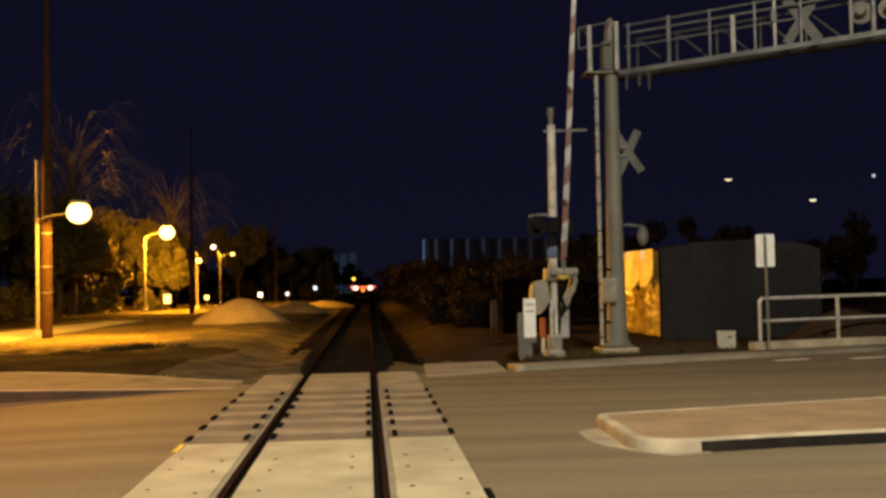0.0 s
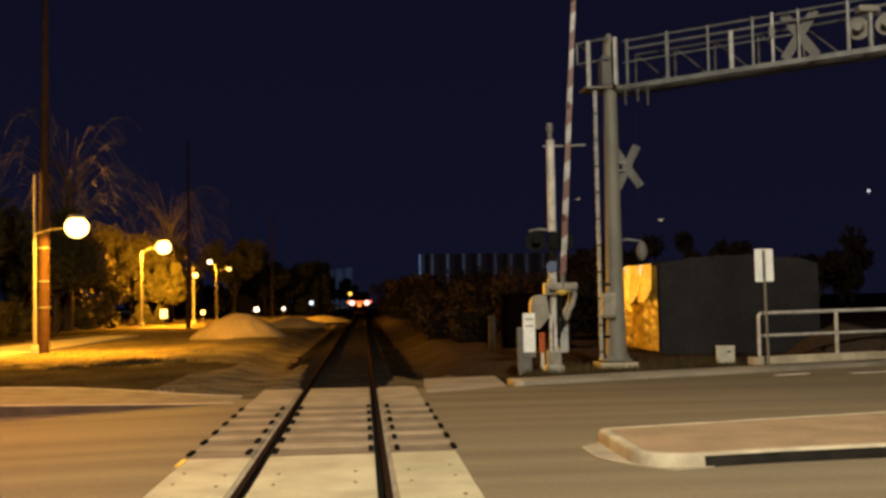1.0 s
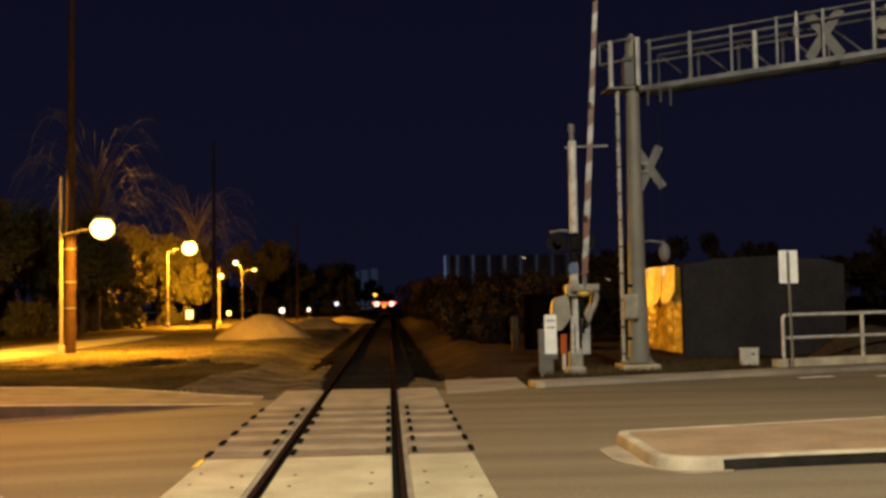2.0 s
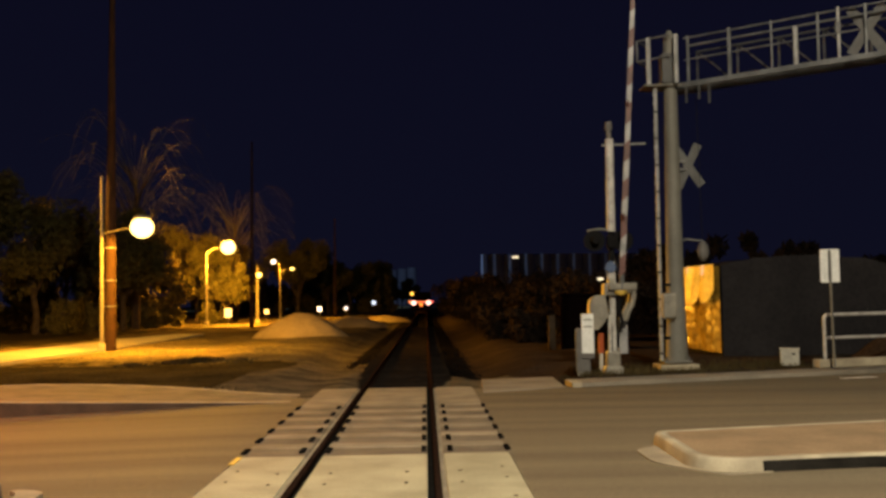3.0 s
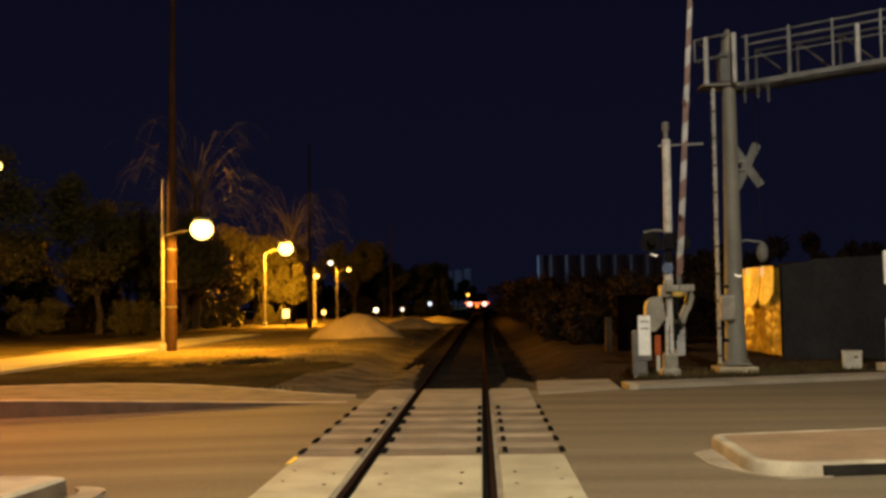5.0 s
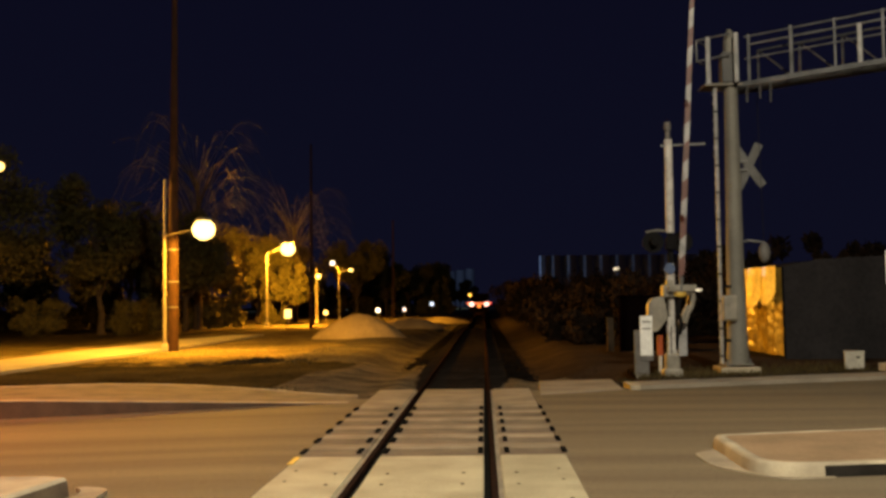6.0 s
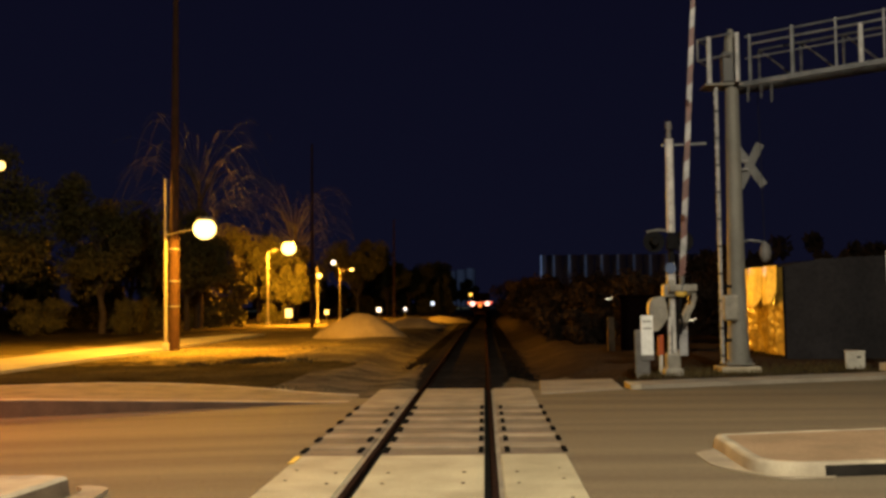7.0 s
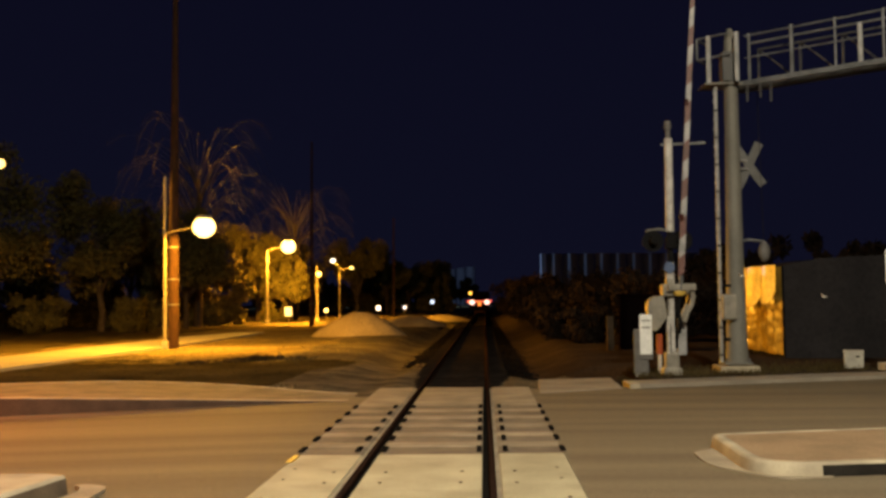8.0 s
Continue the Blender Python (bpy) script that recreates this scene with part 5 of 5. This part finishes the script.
def relay_hut():
    th = root("relay_hut", (6.35, 38.0, 0.05), "dark steel railway relay hut among the brush", "relay hut", rz=-6)
    b = bm()
    box(b, (0, 0, 1.0), (1.55, 1.4, 1.9), 0.02)
    part("body", b, M["loco"], th)
    b = bm()
    box(b, (0, 0, 2.0), (1.68, 1.55, 0.10), 0.03)
    part("roof", b, M["loco"], th)
    b = bm()
    box(b, (0.1, -0.715, 0.98), (0.8, 0.03, 1.66), 0.01)
    d = part("door", b, M["loco"], th)
    b = bm()
    box(b, (0.42, -0.75, 1.0), (0.03, 0.05, 0.16), 0.008)
    part("handle", b, M["dark_galv"], d)
    b = bm()
    box(b, (0, 0, 0.02), (1.7, 1.55, 0.12), 0.02)
    part("plinth", b, M["dirt"], th)
    th = root("timber_post", (5.15, 37.4, 0.05), "weathered square timber post beside the relay hut", "post")
    b = bm()
    box(b, (0, 0, 0.62), (0.24, 0.24, 1.3), 0.02)
    part("shaft", b, M["bark"], th)


relay_hut()


def weed_clumps():
    """Low ragged weeds where the verge falls into shade."""
    rnd = random.Random(33)
    vs, fs = [], []
    for cx, cy, w, h, count in ((-7.0, 34.6, 1.3, 0.18, 420), (-8.6, 33.6, 0.8, 0.12, 120), (-5.2, 33.6, 0.6, 0.10, 80), (-3.4, 86, 0.6, 0.5, 160)):
        for _ in range(count):
            x, y = cx + rnd.gauss(0, w * 0.5), cy + rnd.gauss(0, 0.45)
            z = land(x, y)
            t = h * rnd.uniform(0.4, 1.2) * math.exp(-((x - cx) / w) ** 2)
            a = rnd.uniform(0, 6.28)
            dx, dy = math.cos(a) * 0.03, math.sin(a) * 0.03
            n = len(vs)
            vs += [(x - dx, y - dy, z - 0.02), (x + dx, y + dy, z - 0.02), (x + rnd.uniform(-0.1, 0.1), y + rnd.uniform(-0.1, 0.1), z + t + 0.03)]
            fs.append((n, n + 1, n + 2))
    me = bpy.data.meshes.new("weed_clumps")
    me.from_pydata(vs, [], fs)
    me.materials.append(M["weeds"])
    tagged(new("weed_clumps", me), "low dark clumps of weeds on the verge", "weeds", kind="stuff")


weed_clumps()


# ---------------------------------------------------------------- distance
def silos(x0, n, step, r, h, y, label, drop=0.0):
    th = root("grain_elevator", (x0, y, 0), label, "grain elevator", "grain elevators")
    # block added before the first silo to keep the yard light off it
    b = bm()
    box(b, (-0.70 * step, 0, h * 0.5), (r * 0.6, r * 2.0, h), 0.1)
    part("shade_block", b, M["silo"], th)
    for k in range(n):
        b = bm()
        rod(b, (k * step, 0, 0), (k * step, 0, h - drop * k), r, r, 28)
        part("silo", b, M["silo"], th, "", True)
    return th


silos(34.5, 10, 7.6, 3.72, 24.6, 500, "distant row of pale grain silos faintly lit at night", 0.05)
silos(-36.8, 5, 7.0, 3.3, 24.5, 760, "distant smaller group of grain silos", -0.8)


def engine():
    th = root("locomotive", (0.05, 150, 0), "distant locomotive facing along the track with its lights on", "locomotive")
    b = bm()
    box(b, (0, 4, 1.6), (2.9, 8, 1.6), 0.1)
    part("frame", b, M["loco"], th)
    for x in (-0.7525, 0.7525):
        for y in (1.4, 3.6):
            b = bm()
            rod(b, (x - 0.06, y, 0.47), (x + 0.06, y, 0.47), 0.47, 0.47, 20)
            part("wheel", b, M["rail"], th)
    b = bm()
    box(b, (0, 2.5, 0.62), (1.2, 3.4, 0.5), 0.05)
    part("bogie", b, M["rail"], th)
    b = bm()
    box(b, (0, 9, 2.7), (2.9, 4, 1.6), 0.25)
    part("cab", b, M["loco"], th)
    for x in (-1.06, 1.06):
        b = bm()
        ball(b, (x, -0.05, 1.88), (0.40, 0.1, 0.34))
        part("ditch_light", b, M["head_light"], th, "bright headlight", True)
        b = bm()
        ball(b, (x * 1.45, 0.02, 2.02), (0.30, 0.1, 0.18))
        part("marker_light", b, M["red_light"], th, "red marker light", True)
    b = bm()
    box(b, (0, -0.06, 2.0), (3.2, 0.06, 0.22), 0.02)
    part("light_bar", b, M["red_light"], th, "red glowing reflector bar")
    b = bm()
    ball(b, (0.0, -0.14, 1.60), (0.30, 0.08, 0.26))
    part("step_light", b, M["orange_light"], th, "orange step light", True)
    b = bm()
    rod(b, (-1.3, 0.6, 2.3), (-1.3, 0.6, 3.1), 0.05, 0.05, 8)
    part("beacon_post", b, M["loco"], th)
    b = bm()
    ball(b, (-1.3, 0.6, 3.2), (0.27, 0.25, 0.25))
    part("beacon", b, M["amber_light"], th, "amber beacon", True)


engine()
b = bm()
ball(b, (0, 0, 0), (2.6, 2.6, 2.6))
st = link("star", b, M["star"])
st.matrix_world = pose(757, 1500, 154)
tagged(st, "single bright star in the night sky", "star", kind="structure")


def moth(label):
    th = root("moth", (0, 0, 0), label, "moth", "moths")
    b = bm()
    ball(b, (0, 0, 0), (0.005, 0.014, 0.005))
    part("body", b, M["moth"], th)
    for s in (-1, 1):
        b = bm()
        v = [b.verts.new(p) for p in ((0, -0.008, 0.003), (s * 0.026, -0.014, 0.012), (s * 0.03, 0.004, 0.014), (s * 0.014, 0.016, 0.008), (0, 0.010, 0.003))]
        b.faces.new(v)
        bmesh.ops.solidify(b, geom=b.faces[:], thickness=0.0012)
        part("wing", b, M["moth"], th)
    return th


MOTH_A = [
    (0, 4.14, 8.00, 2.47), (0.1, 4.41, 8.00, 2.38), (0.2, 4.72, 8.00, 2.62), (0.3, 4.30, 8.00, 2.81), (0.4, 3.77, 8.00, 2.83), 
    (0.5, 3.58, 8.00, 2.69), (0.6, 3.30, 8.00, 2.72), (0.7, 3.00, 8.00, 2.81), (0.8, 2.87, 8.00, 2.78), (0.9, 2.75, 8.00, 2.57), 
    (1, 2.88, 8.00, 2.45), (1.1, 2.68, 8.00, 2.34), (1.2, 2.79, 8.00, 2.22), (1.3, 2.75, 8.00, 2.33), (1.4, 2.77, 8.00, 2.39), 
    (1.5, 2.74, 8.00, 2.20), (1.7, 2.56, 8.00, 2.07), (2.1, 2.28, 8.00, 1.98), (2.5, 2.05, 8.00, 1.92), (2.8, 1.96, 8.00, 1.89), 
    (2.9, 1.94, 8.00, 1.94), (3, 1.98, 8.00, 2.00), (3.1, 1.95, 8.00, 1.87), (3.2, 1.98, 8.00, 1.78), (3.3, 2.01, 8.00, 1.84), 
    (3.5, 2.08, 8.00, 2.00), (3.7, 2.28, 8.00, 1.98), (3.8, 2.32, 8.00, 2.02), (3.9, 2.42, 8.00, 1.94), (4, 2.52, 8.00, 1.94), 
    (4.1, 2.43, 8.00, 1.95), (4.2, 2.44, 8.00, 1.93), (4.4, 2.48, 8.00, 1.93), (4.6, 2.48, 8.00, 1.95), (5, 2.61, 8.00, 2.03), 
    (5.5, 2.50, 8.00, 1.97), (6, 2.31, 8.00, 1.93), (6.3, 2.34, 8.00, 1.88), (6.4, 2.40, 8.00, 1.75), (6.5, 2.55, 8.00, 1.68), 
    (6.6, 2.44, 8.00, 1.70), (6.7, 2.40, 8.00, 1.78), (6.8, 2.44, 8.00, 1.75), (6.9, 2.34, 8.00, 1.75), (7, 2.25, 8.00, 1.70), 
    (7.1, 2.29, 8.00, 1.68), (7.2, 2.51, 8.00, 1.75), (7.3, 2.61, 8.00, 1.81), (7.4, 2.64, 8.00, 1.83), (7.5, 2.81, 8.00, 1.93), 
    (7.7, 3.03, 8.00, 1.89), (7.9, 3.16, 8.00, 1.85), (8, 3.25, 8.00, 1.87), 
]
MOTH_B = [
    (0, 3.57, 8.30, 2.67), (0.1, 3.85, 8.30, 2.58), (0.2, 4.17, 8.30, 2.83), (0.3, 3.74, 8.30, 3.02), (0.4, 3.20, 8.30, 3.05), 
    (0.5, 3.00, 8.30, 2.90), (0.6, 2.71, 8.30, 2.93), (0.7, 2.40, 8.30, 3.03), (0.8, 2.27, 8.30, 2.99), (0.9, 2.15, 8.30, 2.77), 
    (1, 2.28, 8.30, 2.65), (1.1, 2.08, 8.30, 2.54), (1.2, 2.19, 8.30, 2.42), (1.3, 2.15, 8.30, 2.53), (1.4, 2.17, 8.30, 2.59), 
    (1.5, 2.14, 8.30, 2.39), (1.7, 1.95, 8.30, 2.26), (2.1, 1.67, 8.30, 2.17), (2.5, 1.44, 8.30, 2.10), (2.8, 1.35, 8.30, 2.07), 
    (2.9, 1.32, 8.30, 2.12), (3, 1.36, 8.30, 2.19), (3.1, 1.34, 8.30, 2.05), (3.2, 1.37, 8.30, 1.96), (3.3, 1.40, 8.30, 2.02), 
    (3.5, 1.48, 8.30, 2.18), (3.7, 1.68, 8.30, 2.16), (3.8, 1.72, 8.30, 2.20), (3.9, 1.83, 8.30, 2.12), (4, 1.93, 8.30, 2.12), 
    (4.1, 1.84, 8.30, 2.13), (4.2, 1.85, 8.30, 2.11), (4.4, 1.89, 8.30, 2.11), (4.6, 1.89, 8.30, 2.12), (5, 2.03, 8.30, 2.21), 
    (5.5, 1.92, 8.30, 2.15), (6, 1.73, 8.30, 2.11), (6.3, 1.75, 8.30, 2.05), (6.4, 1.81, 8.30, 1.92), (6.5, 1.97, 8.30, 1.85), 
    (6.6, 1.85, 8.30, 1.87), (6.7, 1.81, 8.30, 1.95), (6.8, 1.86, 8.30, 1.92), (6.9, 1.75, 8.30, 1.92), (7, 1.66, 8.30, 1.87), 
    (7.1, 1.70, 8.30, 1.85), (7.2, 1.93, 8.30, 1.93), (7.3, 2.03, 8.30, 1.98), (7.4, 2.07, 8.30, 2.01), (7.5, 2.24, 8.30, 2.11), 
    (7.7, 2.47, 8.30, 2.07), (7.9, 2.61, 8.30, 2.02), (8, 2.71, 8.30, 2.04), 
]
moths = [moth("pale moth fluttering through the lamp light"), moth("small pale moth fluttering behind another one")]


def motions():
    for th, rows in zip(moths, (MOTH_A, MOTH_B)):
        walk(th, [(t, pose(x, y, z, 35 + 25 * math.sin(17 * t), 20 * math.sin(23 * t), 40 * math.sin(5 * t))) for t, x, y, z in rows])


motions()
